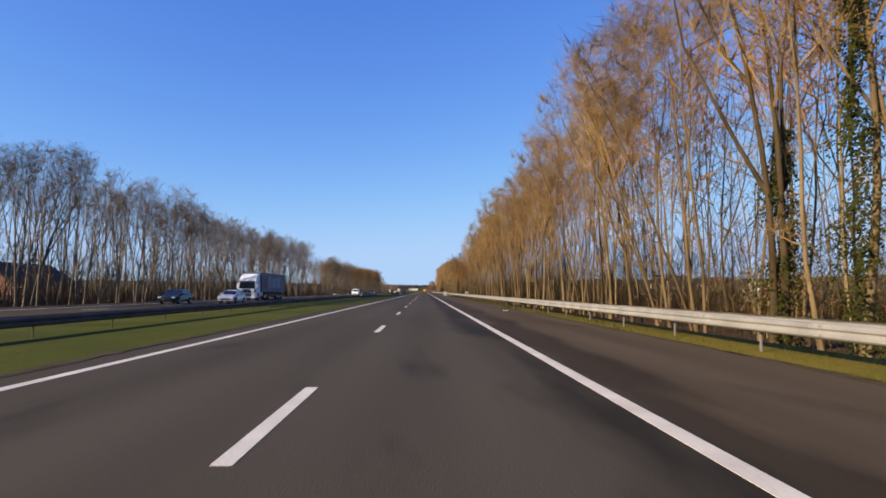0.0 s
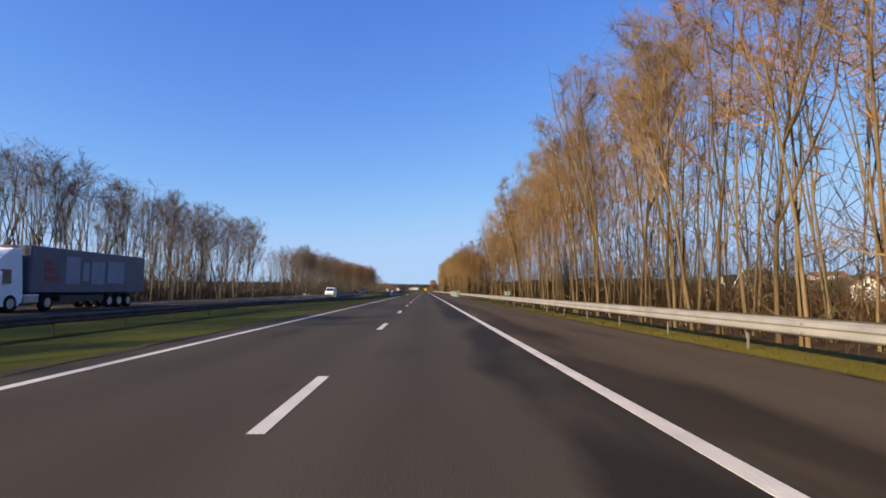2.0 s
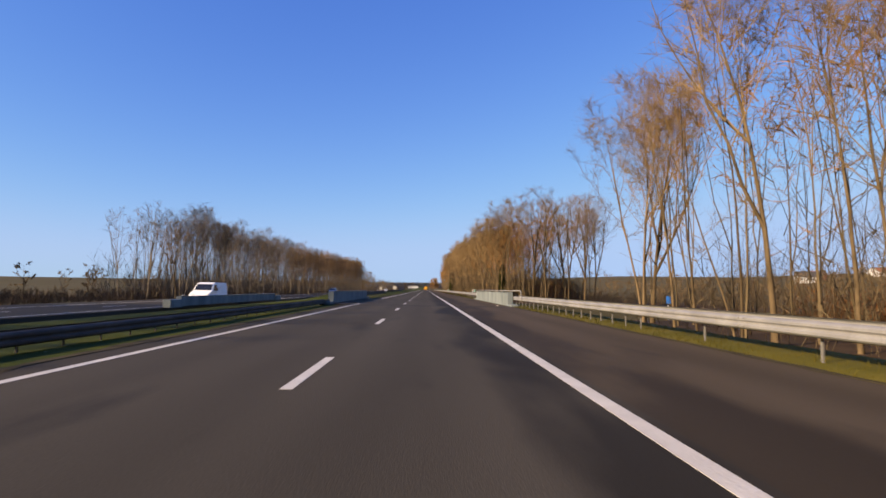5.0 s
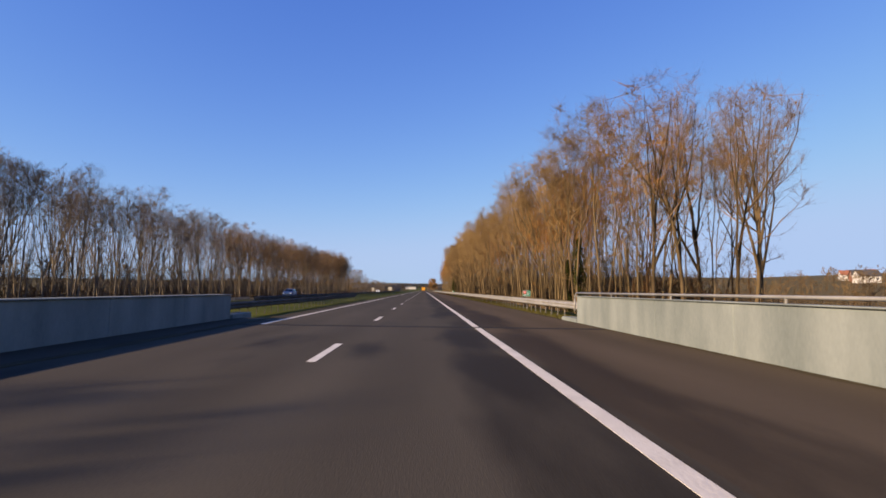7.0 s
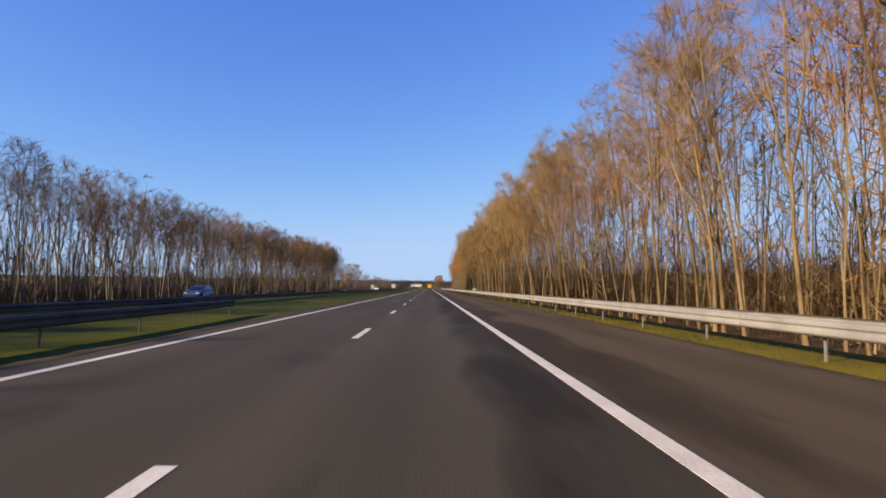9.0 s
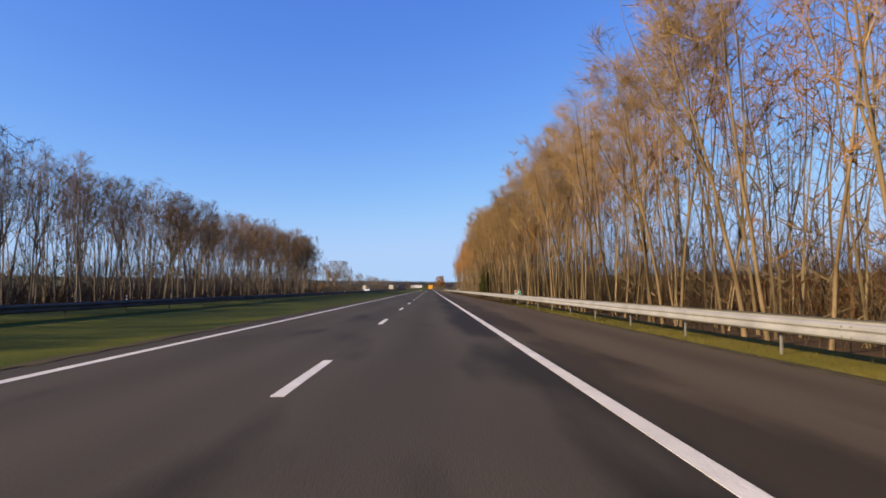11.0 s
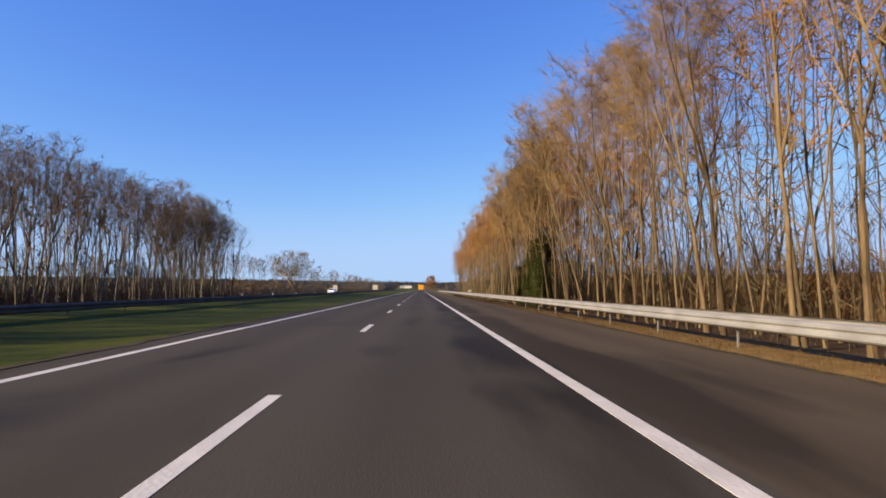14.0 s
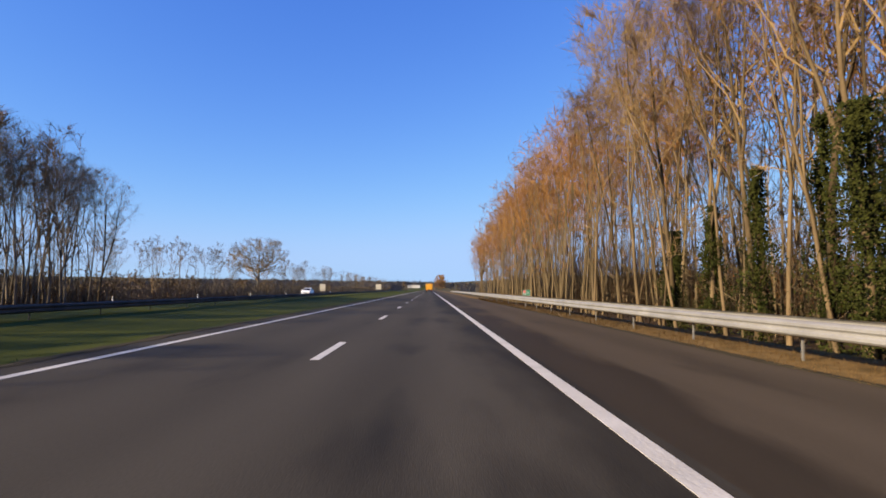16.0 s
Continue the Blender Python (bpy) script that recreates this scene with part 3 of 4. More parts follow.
def height_right(y):
    """How tall the roadside row stands along the road."""
    lobes = 1 + 0.07 * math.sin(y * 0.61) * math.sin(y * 0.23 + 1.0)
    return lobes * float(np.interp(y, [-30, 60, 110, 135, 152, 198, 215, 250, 300, 350, 380, 440, 465, 480], [17.8, 17.6, 15.6, 14.6, 13.4, 15.6, 14.2, 15.0, 16.4, 17.2, 18.2, 17.6, 15.5, 13]))


def height_left(y):
    return float(np.interp(y, [0, 150, 196, 300, 370, 395, 415], [15.6, 14.4, 13.4, 14.2, 15.6, 16.8, 15.2]))


def plant(kinds, seed, label, bark, twig, group, spots, bow=0.0):
    """One tree of each kind, and copies of them at the spots (x, y, z, height), leaning by about bow degrees towards the road."""
    rnd = random.Random(seed)
    first = []
    for i, (x, y, z, h) in enumerate(spots):
        j = i % len(kinds) if i < len(kinds) else rnd.randrange(len(kinds))
        sc = h / kinds[j]["height"] * rnd.uniform(0.95, 1.05)
        m = pose(x, y, z, rnd.uniform(-2, 2), bow * rnd.uniform(-0.2, 1.5), 0) @ pose(0, 0, 0, 0, 0, rnd.uniform(0, 360))
        if i < len(kinds):
            t = tree_thing(seed + i, label, bark, twig, group, **kinds[j])
            t.scale = (sc, sc, sc)
            t.matrix_basis = m @ Matrix.Diagonal((sc, sc, sc, 1))
            first.append(t)
        else:
            c = copy_thing(first[j], m)
            c.scale = (sc * rnd.uniform(0.9, 1.1), sc * rnd.uniform(0.9, 1.1), sc)


rnd = random.Random(11)
spots = []
y = 7.0
deep_right, deep_left = [], []
while y < 482:
    if y > 395:
        deep_right.append((9.3 + rnd.uniform(-0.6, 0.6), y + 0.7, -0.55, height_right(y) * rnd.uniform(0.75, 1.0)))
    if y < 151 or y > 199:
        (spots if y < 395 else deep_right).append((10.3 + rnd.uniform(-0.8, 1.1), y, -0.55, height_right(y) * rnd.uniform(0.9, 1.05)))
    y += rnd.uniform(1.2, 2.6) if y > 195 else rnd.uniform(1.3, 2.8)
plant(kinds_right, 100, RIGHT, M_BARK, M_TWIG, "roadside trees", spots, -5.0)
spots = []
y = 34.0
while y < 414:
    if y < 156 or y > 194:
        (spots if len(spots) <= len(deep_left) * 1.5 else deep_left).append((-36.0 + rnd.uniform(-1.2, 0.8), y, -1.0, height_left(y) * rnd.uniform(0.88, 1.06)))
    y += rnd.uniform(1.4, 2.9)
spots += [(rnd.uniform(-38.5, -35.5), rnd.uniform(386, 413), -1.0, rnd.uniform(13.0, 15.5)) for _ in range(10)]
spots += [(rnd.uniform(-38.5, -35.5), rnd.uniform(196, 235), -1.0, rnd.uniform(11.5, 13.5)) for _ in range(10)]
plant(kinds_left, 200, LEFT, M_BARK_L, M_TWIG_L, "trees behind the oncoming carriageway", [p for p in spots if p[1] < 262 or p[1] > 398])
plant([dict(k, clear=k["clear"] - 0.1) for k in kinds_left[:3]], 220, "tall bare tree with golden brown twigs behind the oncoming carriageway", M_BARK_L, M_TWIG_TAN, "trees behind the oncoming carriageway", [p for p in spots if 262 <= p[1] <= 398])


def woods(name, label, seed, spots, bark, twig, step=12, **kw):
    """Trees deeper in the wood, that nobody could count, as one object."""
    rnd = random.Random(seed)
    stock = [grow(seed + k, **dict(dict(height=16, clear=0.42, limbs=9, subs=4, twigs=5, wide=2.8, radius=0.07, tw=0.021, sides=4), **kw)) for k in range(step)]
    arr = []
    for tr, cr in stock:
        arr.append((np.array([tuple(p) for p in tr.v]), tr.f, np.array([tuple(p) for p in cr.v]), cr.f))
    vs, fs, idx, k = [], [], [], 0
    for x, y, z, h in spots:
        tv, tf, cv, cf = arr[rnd.randrange(step)]
        s, w = h / 16, rnd.uniform(0, 6.28)
        rot = np.array([[math.cos(w), -math.sin(w), 0], [math.sin(w), math.cos(w), 0], [0, 0, 1]]) * s
        for v, f, mi in ((tv, tf, 0), (cv, cf, 1)):
            vs.append(v @ rot.T + (x, y, z))
            fs += [tuple(i + k for i in q) for q in f]
            idx += [mi] * len(f)
            k += len(v)
    ob = new(name, mesh_of(name, np.concatenate(vs), fs, [bark, twig], idx))
    return tagged(ob, label, "woods", kind="stuff")


M_WOOD_L = material("far_bark", (0.085, 0.070, 0.050), (0.20, 0.16, 0.11), scale=0.5, rough=0.9, bump=0, island=0.35)
M_TWIG_FAR = material("far_twigs", (0.105, 0.080, 0.058), (0.20, 0.152, 0.106), scale=0.3, rough=0.9, bump=0, island=0.3)
spots = deep_right
for row, xr in enumerate((12.0, 13.8, 16.0, 19.0)):
    y = -6.0
    while y < 474:
        if 1.15 * xr - 6 < y < 152 - row or y > 198 + row:
            spots.append((xr + rnd.uniform(-1.0, 1.0), y, -0.6, height_right(y) * rnd.uniform(0.85, 1.05)))
        y += rnd.uniform(1.7, 3.7) if y > 195 else rnd.uniform(2.0, 4.2)
spots += [(rnd.uniform(12.5, 26), rnd.uniform(366, 412), -0.6, rnd.uniform(12, 18)) for _ in range(45)]
spots += [(rnd.uniform(9.5, 17), rnd.uniform(206, 245), -0.6, rnd.uniform(9, 13.5)) for _ in range(40)]
woods("roadside_woods", "bare golden brown trees standing deeper in the roadside wood", 300, spots, M_WOOD_R, M_WOOD_TW)
spots = deep_left
for row, xr in enumerate((-38.2, -41.0, -45.0)):
    y = 36.0
    while y < 411:
        if y < 155 or y > 195:
            spots.append((xr + rnd.uniform(-1.2, 1.2), y, -1.1, height_left(y) * rnd.uniform(0.88, 1.08)))
        y += rnd.uniform(1.35, 2.7)
woods("far_side_woods", "bare grey-brown trees deeper in the wood behind the oncoming carriageway", 400, [s for s in spots if s[1] < 262], M_WOOD_L, M_TWIG_FAR, tw=0.020, wide=2.9, steep=(0.4, 0.95), clear=0.30, limbs=9, subs=4, twigs=4, radius=0.10, forks=2, low=2)
woods("far_side_woods", "dense golden brown bare trees deeper in the wood across the motorway", 420, [s for s in spots if s[1] >= 262], M_WOOD_L, M_TWIG_TAN, tw=0.022, wide=2.9, steep=(0.3, 0.9), clear=0.22, limbs=10, subs=4, twigs=5, radius=0.10)
spots = [(rnd.uniform(-54, -43), 428 + 470 * rnd.random() ** 1.5, -1.2, rnd.uniform(8.5, 12.0)) for _ in range(120)]
woods("thin_woods", "thin row of slender bare trees past the wood", 440, spots, M_WOOD_L, M_TWIG_FAR, 6, tw=0.032, subs=4, twigs=6, clear=0.35, wide=3.0)


def brush(name, label, seed, n, place, hmax, mat, r=0.03):
    """Undergrowth: leaning stems and twigs."""
    rnd = random.Random(seed)
    t = Tubes()
    for _ in range(n):
        x, y, z = place(rnd)
        h = hmax * rnd.uniform(0.4, 1.0)
        p = Vector((x, y, z - 0.1))
        q = p + Vector((rnd.uniform(-0.4, 0.4), rnd.uniform(-0.4, 0.4), 1)) * h
        t.spike(p, q, r)
        for _ in range(3):
            f = rnd.uniform(0.2, 0.9)
            a = p.lerp(q, f)
            t.spike(a, a + Vector((rnd.uniform(-0.6, 0.6), rnd.uniform(-0.6, 0.6), rnd.uniform(0.2, 0.8))) * h * 0.5, r * 0.8)
    return tagged(new(name, mesh_of(name, t.v, t.f, [mat])), label, "undergrowth", kind="stuff")


def wood_y(r, a=-10, b=470, lo=152, hi=196):
    while True:
        y = r.uniform(a, b)
        if not lo < y < hi:
            return y


M_SCRUB_PALE = material("pale_scrub", (0.150, 0.112, 0.066), (0.270, 0.200, 0.120), scale=0.05, rough=0.9, bump=0, island=0.35)
M_THICKET = material("thicket_twigs", (0.120, 0.052, 0.017), (0.225, 0.102, 0.034), scale=0.1, rough=0.9, bump=0, island=0.35)
M_SCRUB = material("scrub", (0.100, 0.068, 0.034), (0.190, 0.130, 0.066), scale=0.05, rough=0.9, bump=0, island=0.35)


def gap_spot(r):
    x, y = 24 + 110 * r.random() ** 1.5, r.uniform(150, 300)
    return x, y, float(np.interp(x, GX, GZ)) - (2.4 if 156 < y < 190 else 0.0)


brush("undergrowth", "dense brown leafless undergrowth between the roadside trees", 21, 6500, lambda r: (r.uniform(11.5, 28), wood_y(r, 8, 480), -0.75), 3.2, M_BRUSH, 0.022)
brush("undergrowth", "brown leafless undergrowth below the trees across the motorway", 22, 9000, lambda r: (r.uniform(-50, -36), wood_y(r, 15, 415, 156, 194), -1.1), 2.4, M_BRUSH_L, 0.045)
brush("saplings", "thin brown leafless saplings crowding between the roadside trees", 38, 8000, lambda r: (r.uniform(10.5, 24), wood_y(r, 8, 478, 150, 204), -0.7), 7.0, M_WOOD_R, 0.024)
brush("saplings", "thin grey-brown leafless saplings below the trees across the motorway", 39, 4200, lambda r: (r.uniform(-48, -35.5), wood_y(r, 15, 412, 156, 194), -1.1), 7.5, M_WOOD_L, 0.032)
brush("young_trunks", "slender young bare trunks crowding deep in the roadside wood", 44, 2000, lambda r: (r.uniform(13, 24), wood_y(r, 12, 476, 146, 214), -0.7), 13.5, M_WOOD_R, 0.05)
brush("thicket", "low brown leafless thicket along the back of the roadside wood", 42, 6500, lambda r: (r.uniform(20.5, 29), r.uniform(14, 152), -0.85), 3.0, M_THICKET, 0.05)
brush("thicket", "dense reddish brown leafless thicket along the back of the roadside wood", 37, 16000, lambda r: (r.uniform(19.5, 26), r.uniform(215, 480), -0.85), 4.7, M_THICKET, 0.055)
brush("thicket", "low brown leafless thicket beside the oncoming carriageway past the wood", 40, 8000, lambda r: (r.uniform(-52, -37), 409 + 440 * r.random() ** 1.6, -1.1), 3.2, M_SCRUB_PALE, 0.055)
brush("undergrowth", "brown leafless scrub in the gap beside the bridge", 23, 7000, gap_spot, 2.6, M_SCRUB, 0.03)


def scrub(name, label, seed, n, place, lo, hi, tw=0.05):
    """Far bushes and small bare trees, round and twiggy."""
    rb = random.Random(seed)
    spots = []
    for _ in range(n):
        x, y = place(rb)
        spots.append((x, y, float(np.interp(x, GX, GZ)) - 0.2, rb.uniform(lo, hi)))
    woods(name, label, seed, spots, M_BRUSH, M_SCRUB, 8, height=16, clear=0.06, limbs=9, subs=3, twigs=5, wide=5.2, steep=(0.1, 0.9), belly=0.4, radius=0.2, tw=tw * 16 / ((lo + hi) / 2))


brush("undergrowth", "low brown scrub in the opening between the woods across the motorway", 45, 3000, lambda r: (r.uniform(-72, -38), r.uniform(150, 200), -1.2), 1.9, M_BRUSH_L, 0.04)
scrub("distant_woods", "brown bare bushes and small trees behind the roadside wood", 25, 70, lambda r: (r.uniform(40, 120), wood_y(r, 60, 560, 135, 290)), 3.0, 6.5, 0.032)
scrub("distant_woods", "brown bare bushes in the distance across the motorway", 26, 60, lambda r: (r.uniform(-150, -75), r.uniform(90, 800)), 3.5, 7.0, 0.07)
def hill_spot(r):
    y = r.uniform(280, 560)
    return (y - 150) * r.uniform(0.36, 1.0), y


def slope_spot(r):
    y = r.uniform(212, 290)
    return 26 + (y - 150) * r.uniform(0.25, 1.0), y


scrub("bushes", "low brown bushes on the slope beside the bridge", 36, 110, slope_spot, 3.4, 6.2, 0.035)
scrub("distant_woods", "scrub and bare trees on the rise behind the bridge", 28, 115, hill_spot, 4.5, 9.5, 0.07)
scrub("bushes", "brown scrub along the oncoming carriageway past the wood", 24, 150, lambda r: (r.uniform(-56, -36.5), 416 + 480 * r.random() ** 2.4), 2.6, 4.6, 0.035)
scrub("bushes", "brown leafless young growth between the roadside trees", 29, 110, lambda r: (r.uniform(13, 25), r.uniform(202, 475)), 4.5, 9.0, 0.016)
scrub("bushes", "brown leafless thicket behind the wood across the motorway", 34, 45, lambda r: (r.uniform(-62, -51), wood_y(r, 40, 420, 156, 194)), 4.0, 7.5, 0.075)
scrub("distant_woods", "brown bare trees on the rise behind the houses", 35, 110, lambda r: (r.uniform(115, 270), r.uniform(150, 420)), 4.0, 8.0, 0.07)
# distance haze is painted into this paler, greyer colour; no air is simulated
M_FAR_WOODS = material("hazy_far_woods", (0.125, 0.108, 0.096), (0.190, 0.165, 0.148), scale=0.02, rough=0.95, bump=0, island=0.12)


def ridge_spot(r):
    y = r.uniform(1250, 1780)
    return r.uniform(-520, 520), y, float(np.interp(y, [1150, 1800], [-1.5, 15]))


brush("distant_woods", "low hazy grey-brown woods along the far ridge", 41, 3600, ridge_spot, 9.0, M_FAR_WOODS, 0.9)
brush("distant_woods", "hazy grey-brown line of far woods beside the motorway", 43, 1500, lambda r: (r.choice((-1, -1, 1)) * (42 + 420 * r.random() ** 1.4), r.uniform(950, 1250), -1.5), 11.0, M_FAR_WOODS, 0.6)
scrub("distant_woods", "low line of bare woods on the horizon", 27, 60, lambda r: (r.choice((-1, -1, 1)) * (34 + 380 * r.random() ** 1.6), r.uniform(950, 1450)), 8, 14, 0.25)

# ivy-clad trees
def ivy_tree(x, y, h, r, top, n, label, seed):
    rnd = random.Random(seed)
    tr, cr = grow(seed, height=h, clear=0.45, limbs=14, subs=6, twigs=11, wide=2.6, radius=0.15)
    g = tagged(empty("tree", (x, y, -0.55)), label, "tree", "ivy-clad trees")
    part("trunk", mesh_of("trunk", tr.v, tr.f, [M_BARK], smooth=True), None, g)
    part("crown", mesh_of("crown", cr.v, cr.f, [M_TWIG]), None, g)
    part("ivy", mesh_of("ivy", *ivy_on(rnd, top, r, n), [M_IVY]), None, g, "dark green ivy leaves")


IV = "bare tree with its trunk wrapped in dark green ivy"
for i, (x, y, h, top, r) in enumerate(((9.8, 14.6, 18, 12, 0.8), (10.0, 18.2, 16, 7.5, 0.85), (10.4, 205.5, 14, 6, 0.6), (10.6, 209.5, 13, 4.5, 0.5), (10.0, 366.3, 19, 7.4, 1.3),
                                        (9.8, 368.8, 18, 7.0, 1.15), (10.6, 371.2, 18, 7.4, 0.75), (10.2, 374.2, 17, 6.4, 0.65), (10.8, 378.6, 17, 5.6, 0.75), (11.5, 369.5, 18, 7.6, 1.0), (9.6, 364.6, 18, 7.0, 1.1), (10.4, 381.5, 17, 4.8, 0.7))):
    ivy_tree(x, y, h, r, top, int(2200 + 5000 * r), IV, 500 + i)

# broad trees where the woods end
BROAD = dict(height=15, clear=0.26, wide=4.0, limbs=19, subs=8, twigs=9, radius=0.15, tw=0.010, steep=(0.3, 0.95), forks=3)
plant([BROAD, dict(BROAD, forks=3, wide=3.4, radius=0.16)], 560, "broad bare tree with spreading limbs at the end of the wood", M_BARK, M_TWIG_TAN, "trees at the ends of the woods",
      [(16.5, 200.5, -0.7, 17.8), (23.0, 203.0, -0.8, 17.0), (19.5, 199.5, -0.8, 17.4), (14.5, 201.0, -0.6, 17.6), (25.8, 206.5, -0.9, 17.5), (21.0, 207.0, -0.8, 17.5), (11.5, 149.5, -0.6, 13.0), (10.0, 481, -0.6, 12.5), (12.5, 476, -0.6, 14.0), (9.6, 470, -0.6, 14.0), (-35.5, 412, -1.0, 13.5),
       (-36.5, 154.5, -1.0, 11.5), (-37.0, 196.0, -1.0, 11.5)])

plant(kinds_right[:4], 580, "tall bare slender tree at the open end of the wood", M_BARK, M_TWIG, "trees at the ends of the woods",
      [(14.0, 205.0, -0.6, 15.5), (17.8, 206.5, -0.7, 16.0), (24.0, 209.5, -0.8, 16.5), (26.5, 212.0, -0.9, 16.0), (22.3, 212.5, -0.8, 16.5), (18.5, 211.0, -0.7, 15.5), (27.0, 217.0, -0.9, 16.0), (24.6, 219.0, -0.9, 16.0)])


def bird_nest(x, y, z, r, seed):
    """A bowl of crossed twigs lodged in a crown."""
    rn = random.Random(seed)
    t = Tubes()
    for _ in range(260):
        w, u = rn.uniform(0, 6.28), rn.uniform(-0.9, 0.25)
        rr = r * math.sqrt(1 - u * u * 0.8) * rn.uniform(0.75, 1.0)
        p = Vector((math.cos(w) * rr, math.sin(w) * rr, u * r * 0.8))
        d = (Vector((-math.sin(w), math.cos(w), 0)) + any_way(rn) * 0.5).normalized() * rn.uniform(0.25, 0.5)
        t.spike(p - d * 0.5, p + d, 0.02)
    g = tagged(empty("bird_nest", (x, y, z)), "dark bowl of twigs lodged high in a bare crown", "bird nest", "bird nests")
    part("bowl", mesh_of("bowl", t.v, t.f, [M_BRUSH]), None, g)


for k, (x, y, z) in enumerate(((12.0, 304.2, 14.4), (10.2, 320.8, 14.6), (10.3, 314.8, 12.4))):
    bird_nest(x, y, z, (0.42, 0.36, 0.30)[k], 70 + k)

# ---- grass blades along the verges ----
def blades(name, label, seed, n, place, h, mat):
    rnd = random.Random(seed)
    t = Tubes()
    for _ in range(n):
        x, y, z = place(rnd)
        p = Vector((x, y, z - 0.02))
        t.spike(p, p + Vector((rnd.uniform(-0.5, 0.5), rnd.uniform(-0.5, 0.5), 1)) * h * rnd.uniform(0.4, 1.1), 0.009)
    return tagged(new(name, mesh_of(name, t.v, t.f, [mat])), label, "grass", kind="stuff")


M_BLADE = material("grass_blades", (0.050, 0.066, 0.006), (0.14, 0.118, 0.016), scale=0.35, rough=0.8, bump=0, island=0.35)
M_BLADE_DRY = material("dry_blades", (0.16, 0.092, 0.030), (0.29, 0.175, 0.062), scale=0.5, rough=0.8, bump=0, island=0.3)


def off_bridge(r, a, b, lo=158, hi=187):
    while True:
        y = r.uniform(a, b)
        if not lo < y < hi:
            return y


def verge_z(x):
    return float(np.interp(x, GX, GZ))


def verge(x0, x1, a, b):
    def spot(r):
        x = x0 + (x1 - x0) * r.random() ** 1.3
        return (x, off_bridge(r, a, b), verge_z(x))
    return spot


M_BLADE_Y = material("yellow_blades", (0.11, 0.094, 0.010), (0.21, 0.155, 0.024), scale=0.35, rough=0.8, bump=0, island=0.2)
blades("verge_grass", "yellow-green winter grass beneath the guard rail", 31, 22000, verge(4.22, 6.0, 0, 310), 0.15, M_BLADE_Y)
blades("verge_grass", "straw-coloured dry grass beneath the guard rail", 32, 20000, verge(4.16, 6.0, 292, 425), 0.15, M_BLADE_DRY)
blades("verge_grass", "green grass along the edge of the median", 33, 9000, verge(-7.70, -10.5, 2, 420), 0.05, M_BLADE)

# ---- hectometre signs ----
M_GREEN = material("sign_green", (0.006, 0.165, 0.090), (0.009, 0.205, 0.112), rough=0.4, bump=0)
M_RED = material("sign_red", (0.55, 0.03, 0.025), (0.62, 0.04, 0.03), rough=0.4, bump=0)
M_WHITE = material("white_paint", (0.70, 0.70, 0.69), (0.80, 0.80, 0.79), scale=2, rough=0.45, bump=0.02)
M_CREAM = material("cream_board", (0.40, 0.36, 0.27), (0.48, 0.43, 0.33), scale=1, rough=0.5, bump=0)
M_BLUE = material("sign_blue", (0.03, 0.14, 0.42), (0.04, 0.17, 0.48), rough=0.4, bump=0)
M_DARK = material("black_plastic", (0.012, 0.012, 0.013), (0.025, 0.025, 0.027), rough=0.55, bump=0.05)


def hectometre_sign(x, y):
    g = tagged(empty("hectometre_sign", (x, y, -0.1)), "small green marker sign with a red panel on a thin post", "road sign", "hectometre signs")
    part("post", cyl(bmesh.new(), (0, 0.03, 0), (0, 0.03, 1.38), 0.022, n=8), M_STEEL, g)
    board = part("board", a_box(-0.27, 0.27, -0.012, 0.006, 0.96, 1.36, 0.004), M_GREEN, g)
    for x0, x1, z0, z1 in ((-0.255, 0.255, 0.972, 0.984), (-0.255, 0.255, 1.336, 1.348), (-0.255, -0.243, 0.984, 1.336), (0.243, 0.255, 0.984, 1.336)):
        part("border", a_box(x0, x1, -0.0155, -0.0125, z0, z1), M_WHITE, board, "thin pale border")
    part("route_panel", a_box(-0.22, -0.02, -0.017, -0.013, 1.14, 1.32), M_RED, board, "red route panel")
    for x0, x1, z0, z1 in ((-0.175, -0.155, 1.18, 1.28), (-0.085, -0.065, 1.18, 1.28), (-0.20, -0.13, 1.03, 1.10), (-0.10, -0.03, 1.03, 1.10)):
        part("mark", a_box(x0, x1, -0.0205, -0.0175, z0, z1), M_WHITE, board)
    for x0 in (0.06, 0.14):
        bar = part("mark", a_box(-0.014, 0.014, -0.0165, -0.0130, -0.09, 0.09), M_WHITE, board)
        bar.matrix_local = pose(x0, 0, 1.15, 0, 12, 0)
    return g


hm = hectometre_sign(5.35, 97.4)
for y, z in ((200.4, -0.1), (295.4, -0.18), (394.5, -0.14)):
    copy_thing(hm, pose(5.35, y, z))


def board_sign(x, y, w, h, z, label, mat):
    g = tagged(empty("sign_board", (x, y, -1.1)), label, "road sign", "boards past the wood")
    part("panel", a_box(-w / 2, w / 2, -0.03, 0.03, z, z + h, 0.01), mat, g)
    for dx in (-w * 0.32, w * 0.32):
        part("post", cyl(bmesh.new(), (dx, 0.06, 0), (dx, 0.06, z + h * 0.8), 0.045, n=8), M_STEEL, g)


board_sign(-34.9, 527, 1.7, 2.2, 1.1, "cream notice board on two posts", M_CREAM)
board_sign(-35.5, 722, 3.6, 3.4, 1.4, "large pale board on two posts", M_CREAM)


def small_blue(x, y):
    g = tagged(empty("blue_sign", (x, y, -2.4)), "small blue sign on a pale post in the field", "road sign")
    part("post", cyl(bmesh.new(), (0, 0.03, 0), (0, 0.03, 3.2), 0.04, n=8), M_WHITE, g)
    part("panel", a_box(-0.25, 0.25, -0.02, 0.0, 2.4, 3.2, 0.01), M_BLUE, g)


small_blue(24.5, 176.5)


